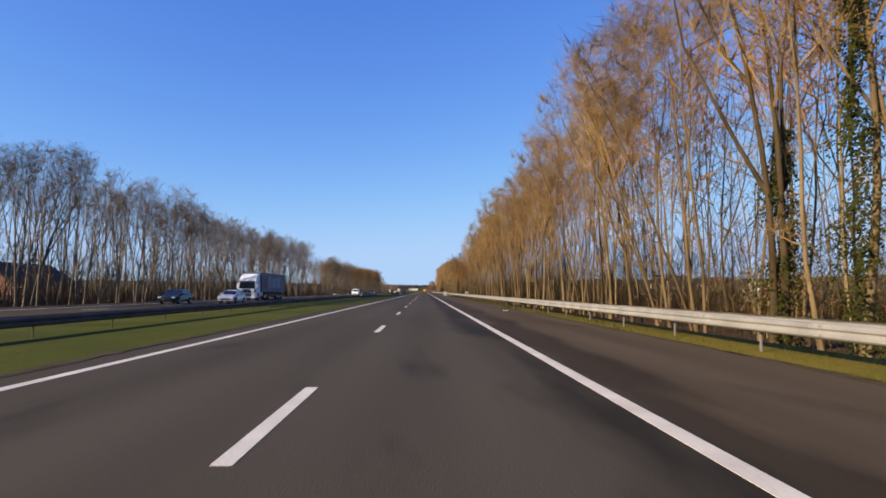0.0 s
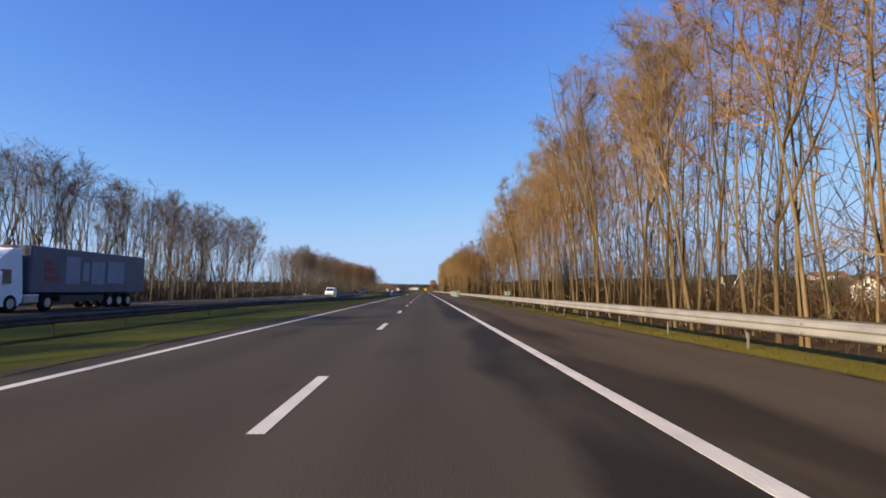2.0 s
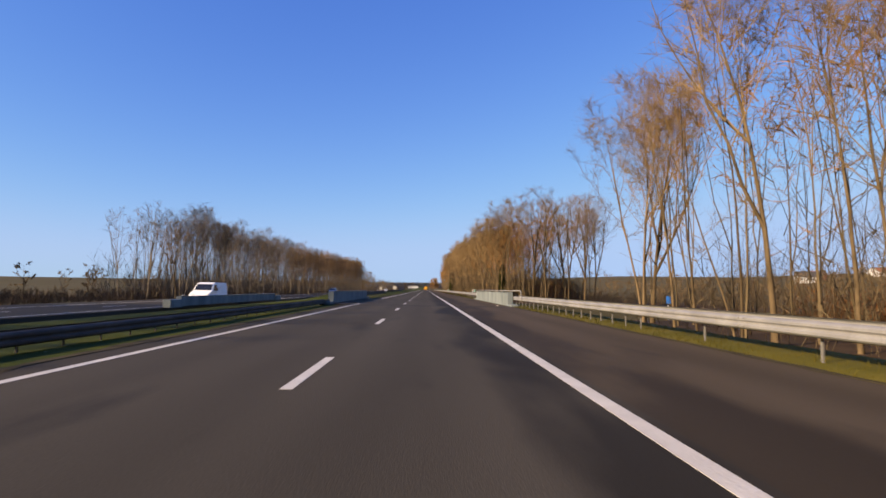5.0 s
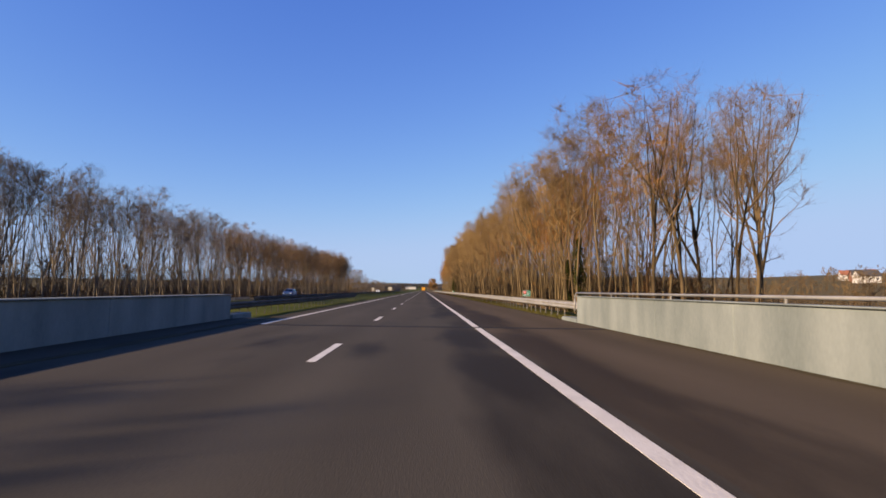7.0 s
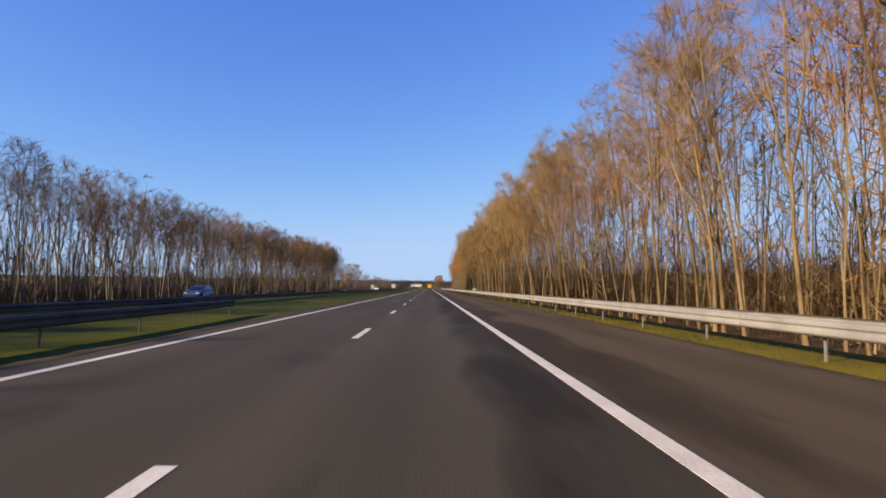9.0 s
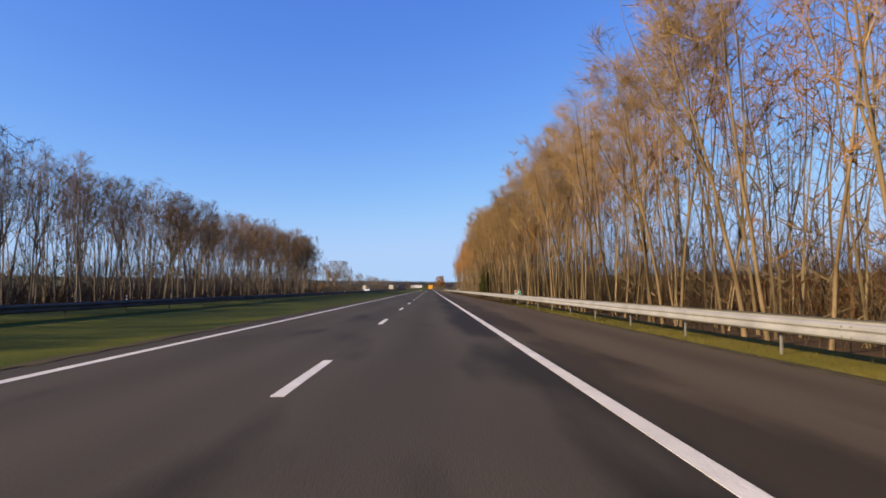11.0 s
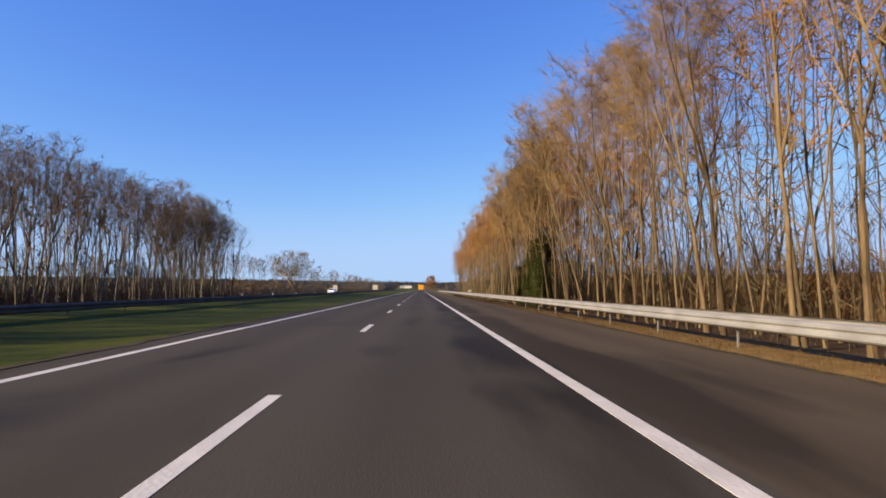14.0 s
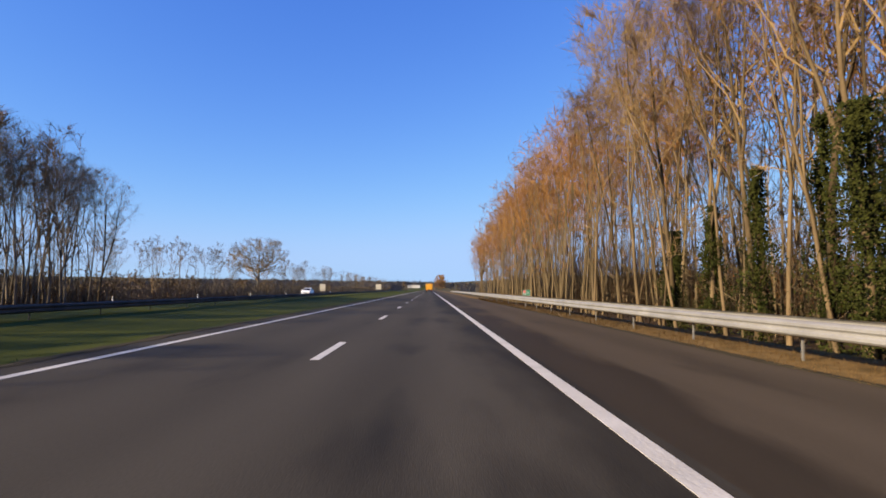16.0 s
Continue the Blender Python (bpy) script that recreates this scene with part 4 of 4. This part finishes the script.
def reflector(x, y, z):
    g = tagged(empty("delineator_post", (x, y, z)), "short white plastic delineator post with a dark band", "marker post", "delineator posts")
    part("shaft", a_box(-0.06, 0.06, -0.035, 0.035, 0, 0.85, 0.02), M_WHITE, g)
    part("band", a_box(-0.062, 0.062, -0.037, 0.037, 0.62, 0.74), M_DARK, g)
    return g


rf = reflector(-33.0, 410, -0.9)
for y in (189, 190.8, 194.5, 224, 226, 307, 430, 452, 476, 500, 530):
    copy_thing(rf, pose(-33.0, y, -0.9))

def scrap(x, y, w, d, turn, mat, label, seed):
    """A crumpled scrap of plastic lying flat."""
    rs = random.Random(seed)
    g = tagged(empty("litter", (x, y, 0.0)), label, "litter", "litter on the shoulder")
    g.rotation_euler = (0, 0, radians(turn))
    bm = bmesh.new()
    rows = [[bm.verts.new((w * (i / 4 - 0.5) + rs.uniform(-0.02, 0.02), d * (j / 2 - 0.5) + rs.uniform(-0.02, 0.02), 0.012 + rs.uniform(0, 0.04))) for i in range(5)] for j in range(3)]
    low = [[bm.verts.new((v.co.x, v.co.y, 0.004)) for v in r] for r in rows]
    for j in range(2):
        for i in range(4):
            bm.faces.new((rows[j][i], rows[j][i + 1], rows[j + 1][i + 1], rows[j + 1][i]))
            bm.faces.new((low[j][i], low[j + 1][i], low[j + 1][i + 1], low[j][i + 1]))
    rim = [(0, i) for i in range(4)] + [(j, 4) for j in range(2)] + [(2, i) for i in range(4, 0, -1)] + [(j, 0) for j in range(2, 0, -1)]
    for (a, b), (c, e) in zip(rim, rim[1:] + rim[:1]):
        bm.faces.new((rows[a][b], low[a][b], low[c][e], rows[c][e]))
    bmesh.ops.recalc_face_normals(bm, faces=bm.faces)
    part("sheet", bm, mat, g)


scrap(3.08, 35.6, 0.28, 0.18, 8, M_CREAM, "pale crumpled plastic scrap lying on the shoulder", 1)
scrap(3.53, 159.1, 0.20, 0.12, -10, M_CREAM, "pale plastic scrap lying beside the bridge parapet", 2)

# ---- vehicles ----
M_GLASS = material("car_glass", (0.012, 0.014, 0.017), (0.02, 0.022, 0.026), rough=0.08, bump=0)
M_TYRE = material("tyre", (0.012, 0.012, 0.012), (0.03, 0.03, 0.03), rough=0.85, bump=0.1)
M_RIM = material("rim", (0.35, 0.35, 0.36), (0.5, 0.5, 0.5), rough=0.35, metal=0.7, bump=0)
M_LAMP = material("lamp_glass", (0.75, 0.75, 0.72), (0.82, 0.82, 0.8), rough=0.1, bump=0)
M_TAIL = material("tail_lamp", (0.35, 0.01, 0.01), (0.45, 0.015, 0.012), rough=0.2, bump=0)
M_SILVER = material("silver_paint", (0.45, 0.46, 0.47), (0.55, 0.56, 0.57), rough=0.3, metal=0.3, bump=0)
M_CARBLUE = material("blue_paint", (0.03, 0.07, 0.16), (0.04, 0.09, 0.2), rough=0.3, bump=0)
M_CARDARK = material("dark_green_paint", (0.012, 0.018, 0.014), (0.02, 0.026, 0.02), rough=0.25, bump=0)
M_YELLOW = material("yellow_paint", (0.58, 0.26, 0.015), (0.66, 0.32, 0.02), scale=2, rough=0.4, bump=0)
M_EMBLEM = material("faded_print", (0.22, 0.23, 0.27), (0.30, 0.31, 0.35), scale=1, rough=0.7, bump=0)
M_EMBLEM_RED = material("faded_red_print", (0.20, 0.05, 0.05), (0.27, 0.07, 0.06), scale=1, rough=0.7, bump=0)
M_CURTAIN = material("trailer_curtain", (0.085, 0.085, 0.105), (0.13, 0.13, 0.155), scale=0.7, rough=0.55, bump=0.1)


def wheel(g, x, y, r, w, n=20):
    t = part("wheel", cyl(bmesh.new(), (x - w / 2, y, r), (x + w / 2, y, r), r, n=n), M_TYRE, g, "black rubber tyre", True)
    part("rim", cyl(bmesh.new(), (x - w / 2 - 0.012, y, r), (x + w / 2 + 0.012, y, r), r * 0.58, n=12), M_RIM, t)


def hull(profile, halves):
    """A car body: side profile (y, z) carried across the width, narrower where the height asks for it."""
    bm = bmesh.new()
    rings = []
    for u in (-1, -0.92, 0.92, 1):
        ring = []
        for (y, z), hw in zip(profile, halves):
            inset = 0.0 if abs(u) < 0.95 else 0.05
            cy = sum(p[0] for p in profile) / len(profile)
            ring.append(bm.verts.new((u * hw, y + (cy - y) * inset * 0.4, z - (inset * 0.5 if z > 0.7 else 0))))
        rings.append(ring)
    k = len(profile)
    for r, s in zip(rings, rings[1:]):
        for j in range(k):
            bm.faces.new((r[j], r[(j + 1) % k], s[(j + 1) % k], s[j]))
    bm.faces.new(rings[0][::-1])
    bm.faces.new(rings[-1])
    bmesh.ops.recalc_face_normals(bm, faces=bm.faces)
    return bm


def quad_part(name, pts, mat, g, label="", thick=0.012):
    """A thin pane through four corners, raised along its own normal."""
    a, b, c, d = [Vector(p) for p in pts]
    n = (b - a).cross(d - a).normalized() * thick
    bm = bmesh.new()
    lo = [bm.verts.new(p - n * 0.5) for p in (a, b, c, d)]
    hi = [bm.verts.new(p + n) for p in (a, b, c, d)]
    bm.faces.new(hi)
    bm.faces.new(lo[::-1])
    for i in range(4):
        bm.faces.new((lo[i], lo[(i + 1) % 4], hi[(i + 1) % 4], hi[i]))
    bmesh.ops.recalc_face_normals(bm, faces=bm.faces)
    return part(name, bm, mat, g, label)


def car(x, y, z, paint, label, tall=1.45, turn=180):
    """A hatchback with its nose towards +y before it is turned."""
    g = tagged(empty("car", (x, y, z)), label, "car", "oncoming cars")
    g.rotation_euler = (0, 0, radians(turn))
    k = tall / 1.45
    prof = [(2.05, 0.25), (2.12, 0.5), (2.0, 0.72), (1.1, 0.92 * k), (0.35, 1.38 * k), (-0.2, tall), (-1.3, 1.40 * k), (-1.95, 0.98 * k), (-2.1, 0.6), (-2.05, 0.25)]
    half = [0.82, 0.87, 0.88, 0.86, 0.66, 0.62, 0.62, 0.82, 0.87, 0.84]
    part("body", hull(prof, half), paint, g)
    quad_part("windscreen", [(-0.72, 1.07, 0.95 * k), (0.72, 1.07, 0.95 * k), (0.6, 0.40, 1.35 * k), (-0.6, 0.40, 1.35 * k)], M_GLASS, g)
    quad_part("rear_window", [(0.66, -1.88, 1.02 * k), (-0.66, -1.88, 1.02 * k), (-0.56, -1.38, 1.36 * k), (0.56, -1.38, 1.36 * k)], M_GLASS, g)
    for s in (-1, 1):
        quad_part("side_window", [(s * 0.86, 0.85, 0.95 * k), (s * 0.85, -1.6, 0.98 * k), (s * 0.665, -1.2, 1.34 * k), (s * 0.675, 0.30, 1.34 * k)], M_GLASS, g, thick=0.012 * -s)
        part("headlight", a_box(s * 0.66 - 0.16, s * 0.66 + 0.16, 2.0, 2.11, 0.58, 0.70, 0.02), M_LAMP, g)
        part("tail_light", a_box(s * 0.7 - 0.1, s * 0.7 + 0.1, -2.09, -1.98, 0.68, 0.86, 0.02), M_TAIL, g)
        part("mirror", a_box(s * 0.98 - 0.09, s * 0.98 + 0.09, 0.72, 0.86, 0.95 * k, 1.08 * k, 0.02), paint, g)
        for wy in (1.3, -1.3):
            wheel(g, s * 0.80, wy, 0.31, 0.20)
    part("grille", a_box(-0.45, 0.45, 2.07, 2.13, 0.36, 0.52, 0.01), M_DARK, g)
    return g


car(-27.0, 56, -0.45, M_CARDARK, "dark green hatchback coming along the far carriageway")
car(-23.5, 62, -0.45, M_SILVER, "silver hatchback coming along the far carriageway")
car(-27.0, 268, -0.45, M_CARBLUE, "dark blue car coming along the far carriageway")
car(-27.0, 470, -0.45, M_WHITE, "white car coming along the far carriageway")


def van(x, y, z):
    g = tagged(empty("van", (x, y, z)), "white panel van coming along the far carriageway", "van")
    g.rotation_euler = (0, 0, math.pi)
    prof = [(2.4, 0.3), (2.48, 0.65), (2.3, 0.95), (1.75, 1.12), (1.05, 1.82), (0.6, 1.95), (-2.3, 1.95), (-2.42, 1.6), (-2.45, 0.4), (-2.4, 0.3)]
    half = [0.9, 0.95, 0.96, 0.95, 0.82, 0.80, 0.80, 0.86, 0.95, 0.92]
    part("body", hull(prof, half), M_WHITE, g)
    quad_part("windscreen", [(-0.82, 1.70, 1.19), (0.82, 1.70, 1.19), (0.74, 1.10, 1.78), (-0.74, 1.10, 1.78)], M_GLASS, g)
    for s in (-1, 1):
        quad_part("side_window", [(s * 0.945, 1.45, 1.15), (s * 0.945, 0.35, 1.15), (s * 0.845, 0.35, 1.70), (s * 0.845, 0.98, 1.70)], M_GLASS, g, thick=0.014 * -s)
        part("headlight", a_box(s * 0.70 - 0.16, s * 0.70 + 0.16, 2.32, 2.46, 0.68, 0.88, 0.03), M_LAMP, g)
        part("mirror", a_box(s * 1.06 - 0.10, s * 1.06 + 0.10, 1.35, 1.50, 1.15, 1.38, 0.03), M_DARK, g)
        for wy in (1.55, -1.45):
            wheel(g, s * 0.86, wy, 0.33, 0.22)
    part("grille", a_box(-0.5, 0.5, 2.44, 2.50, 0.42, 0.60, 0.01), M_DARK, g)


van(-23.5, 173, -0.45)


def lorry(x, y, z):
    """An oncoming articulated lorry: y is its front."""
    g = tagged(empty("articulated_lorry", (x, y, z)), "white lorry with a grey curtain-sided trailer coming along the far carriageway", "lorry")
    g.rotation_euler = (0, 0, math.pi)
    prof = [(0.0, 0.35), (0.05, 0.9), (0.02, 1.55), (-0.12, 2.75), (-0.45, 3.15), (-1.5, 3.72), (-2.2, 3.75), (-2.25, 1.0), (-2.2, 0.6), (-1.9, 0.35)]
    half = [1.2, 1.24, 1.24, 1.2, 1.16, 1.05, 1.05, 1.22, 1.22, 1.2]
    cab = part("cab", hull(prof, half), M_WHITE, g, "white cab with a roof fairing")
    quad_part("windscreen", [(-1.1, 0.035, 1.62), (1.1, 0.035, 1.62), (1.05, -0.10, 2.52), (-1.05, -0.10, 2.52)], M_GLASS, cab, "dark windscreen", 0.03)
    part("sun_visor", a_box(-1.12, 1.12, -0.05, 0.14, 2.55, 2.66, 0.02), M_DARK, cab)
    part("grille", a_box(-0.62, 0.62, 0.02, 0.09, 1.02, 1.36, 0.02), M_DARK, cab)
    part("grille", a_box(-0.62, 0.62, 0.02, 0.09, 0.55, 0.94, 0.02), M_DARK, cab)
    part("bumper", a_box(-1.22, 1.22, -0.3, 0.13, 0.28, 0.50, 0.04), M_WHITE, cab)
    for k in range(3):
        part("grille_bar", a_box(-0.6, 0.6, 0.085, 0.105, 0.60 + 0.11 * k, 0.64 + 0.11 * k, 0.005), M_RIM, cab)
    part("emblem", a_box(-0.35, 0.35, 0.055, 0.08, 1.40, 1.50, 0.01), M_DARK, cab, "dark emblem strip")
    for s in (-1, 1):
        part("wiper", cyl(bmesh.new(), (s * 0.15, 0.075, 1.64), (s * 0.75, 0.045, 1.92), 0.015, n=6), M_DARK, cab)
        part("fog_lamp", a_box(s * 0.85 - 0.12, s * 0.85 + 0.12, 0.12, 0.15, 0.34, 0.44, 0.01), M_LAMP, cab)
        part("corner_panel", a_box(s * 1.13 - 0.09, s * 1.13 + 0.09, -0.02, 0.085, 1.02, 1.50, 0.03), M_DARK, cab)
    for s in (-1, 1):
        part("headlight", a_box(s * 0.92 - 0.2, s * 0.92 + 0.2, -0.05, 0.10, 0.56, 0.86, 0.04), M_LAMP, cab)
        part("mirror", a_box(s * 1.38 - 0.1, s * 1.38 + 0.1, -0.28, -0.12, 1.6, 2.35, 0.04), M_WHITE, cab)
        quad_part("side_window", [(s * 1.232, -0.35, 1.65), (s * 1.222, -1.25, 1.65), (s * 1.185, -1.25, 2.45), (s * 1.19, -0.45, 2.45)], M_GLASS, cab, thick=0.025 * -s)
        for wy in (-1.3, -4.4, -11.2, -12.5, -13.8):
            wheel(g, s * 1.05, wy, 0.5, 0.34, 24)
        part("fuel_tank", a_box(s * 0.95 - 0.25, s * 0.95 + 0.25, -3.7, -2.4, 0.45, 1.05, 0.1, 2), M_RIM, g)
        part("side_guard", a_box(s * 1.2 - 0.02, s * 1.2 + 0.02, -10.4, -5.6, 0.5, 0.95), M_DARK, g)
    part("chassis", a_box(-0.45, 0.45, -15.3, -0.6, 0.75, 1.08), M_DARK, g)
    tr = part("trailer", a_box(-1.26, 1.26, -16.0, -2.75, 1.12, 3.98, 0.04), M_CURTAIN, g, "grey trailer box with faint emblem blocks")
    part("bulkhead", a_box(-1.22, 1.22, -2.74, -2.68, 1.15, 3.95, 0.02), M_CURTAIN, tr)
    for s in (-1, 1):
        for k, (ya, yb) in enumerate(((-5.4, -3.9), (-5.0, -3.9), (-4.6, -3.9))):
            part("emblem", a_box(s * 1.275 - 0.006, s * 1.275 + 0.006, ya, yb, 1.85 + 0.5 * k, 2.2 + 0.5 * k, 0.01), M_EMBLEM_RED, tr, "dull red emblem bar")
        for ya, w, z0, z1 in ((-7.4, 1.5, 1.7, 3.5), (-8.4, 0.7, 1.9, 3.2), (-10.3, 1.6, 1.7, 3.3), (-12.9, 2.2, 1.8, 3.4)):
            part("emblem", a_box(s * 1.275 - 0.006, s * 1.275 + 0.006, ya, ya + w, z0, z1, 0.01), M_EMBLEM, tr, "pale emblem block")


lorry(-27.0, 78, -0.45)


def yellow_truck(x, y):
    g = tagged(empty("truck", (x, y, 0)), "yellow box truck driving far ahead in the lane", "truck")
    part("box_body", a_box(-1.22, 1.22, 0, 5.2, 0.95, 3.1, 0.04), M_YELLOW, g)
    part("cab", hull([(7.0, 0.5), (7.05, 1.2), (6.8, 2.3), (6.3, 2.5), (5.3, 2.5), (5.3, 0.6)], [1.05, 1.1, 1.0, 0.98, 1.0, 1.1]), M_YELLOW, g)
    part("rear_door", a_box(-1.1, 1.1, -0.03, -0.004, 1.05, 3.0, 0.01), M_YELLOW, g)
    part("under_run_bar", a_box(-1.15, 1.15, -0.02, 0.1, 0.45, 0.6), M_DARK, g)
    part("chassis", a_box(-0.45, 0.45, 0.1, 6.6, 0.6, 0.94), M_DARK, g)
    for s in (-1, 1):
        part("tail_light", a_box(s * 0.98 - 0.14, s * 0.98 + 0.14, -0.05, -0.021, 0.66, 0.82), M_TAIL, g)
        for wy in (1.2, 5.9):
            wheel(g, s * 0.95, wy, 0.42, 0.3)


yellow_truck(-1.8, 560)

# ---- houses ----
M_WALL_W = material("white_render", (0.46, 0.44, 0.40), (0.58, 0.56, 0.52), scale=0.8, rough=0.85, bump=0.1)
M_BRICK = material("brick_wall", (0.20, 0.085, 0.055), (0.30, 0.14, 0.09), scale=1.5, rough=0.9, bump=0.2)
M_CLAD = material("dark_cladding", (0.070, 0.058, 0.042), (0.12, 0.10, 0.072), scale=2, rough=0.8, bump=0.2, fine=12)
M_ROOF = material("dark_roof", (0.045, 0.042, 0.042), (0.085, 0.078, 0.075), scale=1, rough=0.8, bump=0.3, fine=6)
M_ROOF_R = material("red_roof", (0.20, 0.075, 0.045), (0.29, 0.12, 0.075), scale=1, rough=0.8, bump=0.3, fine=6)


def house(x, y, z, w, d, eaves, ridge, turn, wall, roof, label, chimney=True):
    """A gabled house: w along the ridge, d across it."""
    g = tagged(empty("house", (x, y, z)), label, "house", "houses behind the trees")
    g.rotation_euler = (0, 0, radians(turn))
    bm = bmesh.new()
    sec = [(-d / 2, -1), (d / 2, -1), (d / 2, eaves), (0, ridge), (-d / 2, eaves)]
    a = [bm.verts.new((-w / 2, v, u)) for v, u in sec]
    b = [bm.verts.new((w / 2, v, u)) for v, u in sec]
    for j in range(5):
        bm.faces.new((a[j], a[(j + 1) % 5], b[(j + 1) % 5], b[j]))
    bm.faces.new(a[::-1])
    bm.faces.new(b)
    bmesh.ops.recalc_face_normals(bm, faces=bm.faces)
    part("wall", bm, wall, g)
    over, th = 0.4, 0.16
    sl = (ridge - eaves) / (d / 2)
    for s in (-1, 1):
        bm = bmesh.new()
        ys = (0.0, s * (d / 2 + over))
        zs = (ridge + 0.02, eaves - over * sl + 0.02)
        vs = [bm.verts.new((xx, yy, zz + t)) for xx in (-w / 2 - over, w / 2 + over) for yy, zz in zip(ys, zs) for t in (0, th)]
        bmesh.ops.convex_hull(bm, input=vs)
        rf_ = part("roof", bm, roof, g)
        if chimney and s == 1:
            part("chimney", a_box(w * 0.22, w * 0.22 + 0.6, 0.3, 0.9, ridge - 0.9, ridge + 0.9, 0.02), M_BRICK, rf_)
    for s in (-1, 1):
        for k in range(3):
            cx = -w / 2 + w * (k + 0.5) / 3
            if k == 1 and s == -1:
                part("door", a_box(cx - 0.5, cx + 0.5, s * d / 2 - 0.04, s * d / 2 + 0.04, -0.9, 1.2), M_DARK, g)
                continue
            wdw = part("window", a_box(cx - 0.65, cx + 0.65, s * d / 2 - 0.05, s * d / 2 + 0.05, 0.5, 1.8), M_WHITE, g)
            part("pane", a_box(cx - 0.56, cx + 0.56, s * d / 2 - 0.06, s * d / 2 + 0.06, 0.59, 1.71), M_GLASS, wdw)
        wdw = part("window", a_box(s * w / 2 - 0.05, s * w / 2 + 0.05, -0.6, 0.6, eaves - 0.2, eaves + 1.0), M_WHITE, g)
        part("pane", a_box(s * w / 2 - 0.06, s * w / 2 + 0.06, -0.5, 0.5, eaves - 0.1, eaves + 0.9), M_GLASS, wdw)
    return g


HW, HB = "white rendered house with a dark gabled roof", "red brick house with a tiled gabled roof"
cottage = house(88.2, 193.4, -0.6, 11, 6.0, 4.2, 8.6, 15, M_CLAD, M_ROOF, "dark clad house with white bargeboards and a grey gabled roof")
for s_ in (-1, 1):
    bm = bmesh.new()
    slope = (8.6 - 4.2) / 3.0
    ends = [(0.0, 8.66), (s_ * 3.42, 4.2 - 0.42 * slope + 0.06)]
    vs = [bm.verts.new((xx, yy, zz + t)) for xx in (-6.02, -5.92) for yy, zz in ends for t in (-0.24, 0.14)]
    bmesh.ops.convex_hull(bm, input=vs)
    part("bargeboard", bm, M_WHITE, cottage, "white painted bargeboard")
house(87.5, 204.0, -0.5, 9, 5.0, 3.9, 7.4, 15, M_WALL_W, M_ROOF, HW)
house(80.5, 199.5, -0.8, 9, 6.0, 2.3, 4.4, 15, M_WALL_W, M_ROOF, "low white annex with a dark brown roof", False)
house(104, 160, 0.6, 11, 8, 2.8, 6.2, 70, M_BRICK, M_ROOF_R, HB)
house(112, 184, 1.0, 10, 7, 2.8, 6.0, 35, M_WALL_W, M_ROOF_R, "white house with a red tiled gabled roof")
house(96, 216, -0.2, 10, 7, 2.6, 5.6, 95, M_WALL_W, M_ROOF, HW)
house(-60, 80, -1.3, 13, 9, 2.6, 5.4, 90, M_BRICK, M_ROOF, "dark brick barn behind the trees across the motorway", False)
rh = random.Random(5)
for k in range(9):
    hy = rh.uniform(420, 560)
    hx = (hy - 150) * rh.uniform(0.72, 1.0)
    house(hx, hy, verge_z(hx) + 0.9, rh.uniform(8, 12), 7, 2.6, 5.4, rh.uniform(0, 180), (M_WALL_W, M_BRICK)[k % 2], (M_ROOF, M_ROOF_R)[k % 3 == 0], "small house of the town on the rise", False)


def hall(x, y, w, d, h):
    g = tagged(empty("industrial_hall", (x, y, -1.6)), "long low white industrial hall on the horizon", "building")
    part("wall", a_box(-w / 2, w / 2, -d / 2, d / 2, 0, h), M_WALL_W, g)
    part("roof", a_box(-w / 2 - 0.5, w / 2 + 0.5, -d / 2 - 0.5, d / 2 + 0.5, h + 0.004, h + 0.6, 0.05), M_STEEL, g)
    for k in range(5):
        part("gate", a_box(-w / 2 + w * (k + 0.3) / 5, -w / 2 + w * (k + 0.7) / 5, -d / 2 - 0.06, -d / 2 - 0.004, 0.1, h * 0.5), M_DARK, g)


hall(-27, 1262, 20, 20, 8.5)

# ---- single trees in the distance ----
plant([dict(height=12.5, clear=0.18, wide=7.2, limbs=46, subs=8, twigs=10, tw=0.020, steep=(0.15, 0.85), radius=0.30, forks=3, belly=0.45)], 600, "broad bare tree with a round crown standing alone", M_BARK_L, M_TWIG, "single trees", [(-43, 488, -1.1, 13.5)])
plant([dict(height=20, clear=0.02, wide=9.5, limbs=75, subs=6, twigs=8, tw=0.16, steep=(0.02, 0.85), radius=0.5, forks=3, belly=0.45)], 610, "dense round tree beside the road far ahead", M_BARK_L, M_WOOD_TW, "single trees", [(17, 1250, -1.0, 26)])
rr_ = random.Random(8)
plant(kinds_left[:3], 620, "slender bare tree in the thin row past the wood", M_BARK_L, M_TWIG, "thin row of trees",
      [(-45 + rr_.uniform(-2, 2), 424 + 26 * k + rr_.uniform(-9, 9), -1.2, rr_.uniform(8, 11.5)) for k in range(12)])
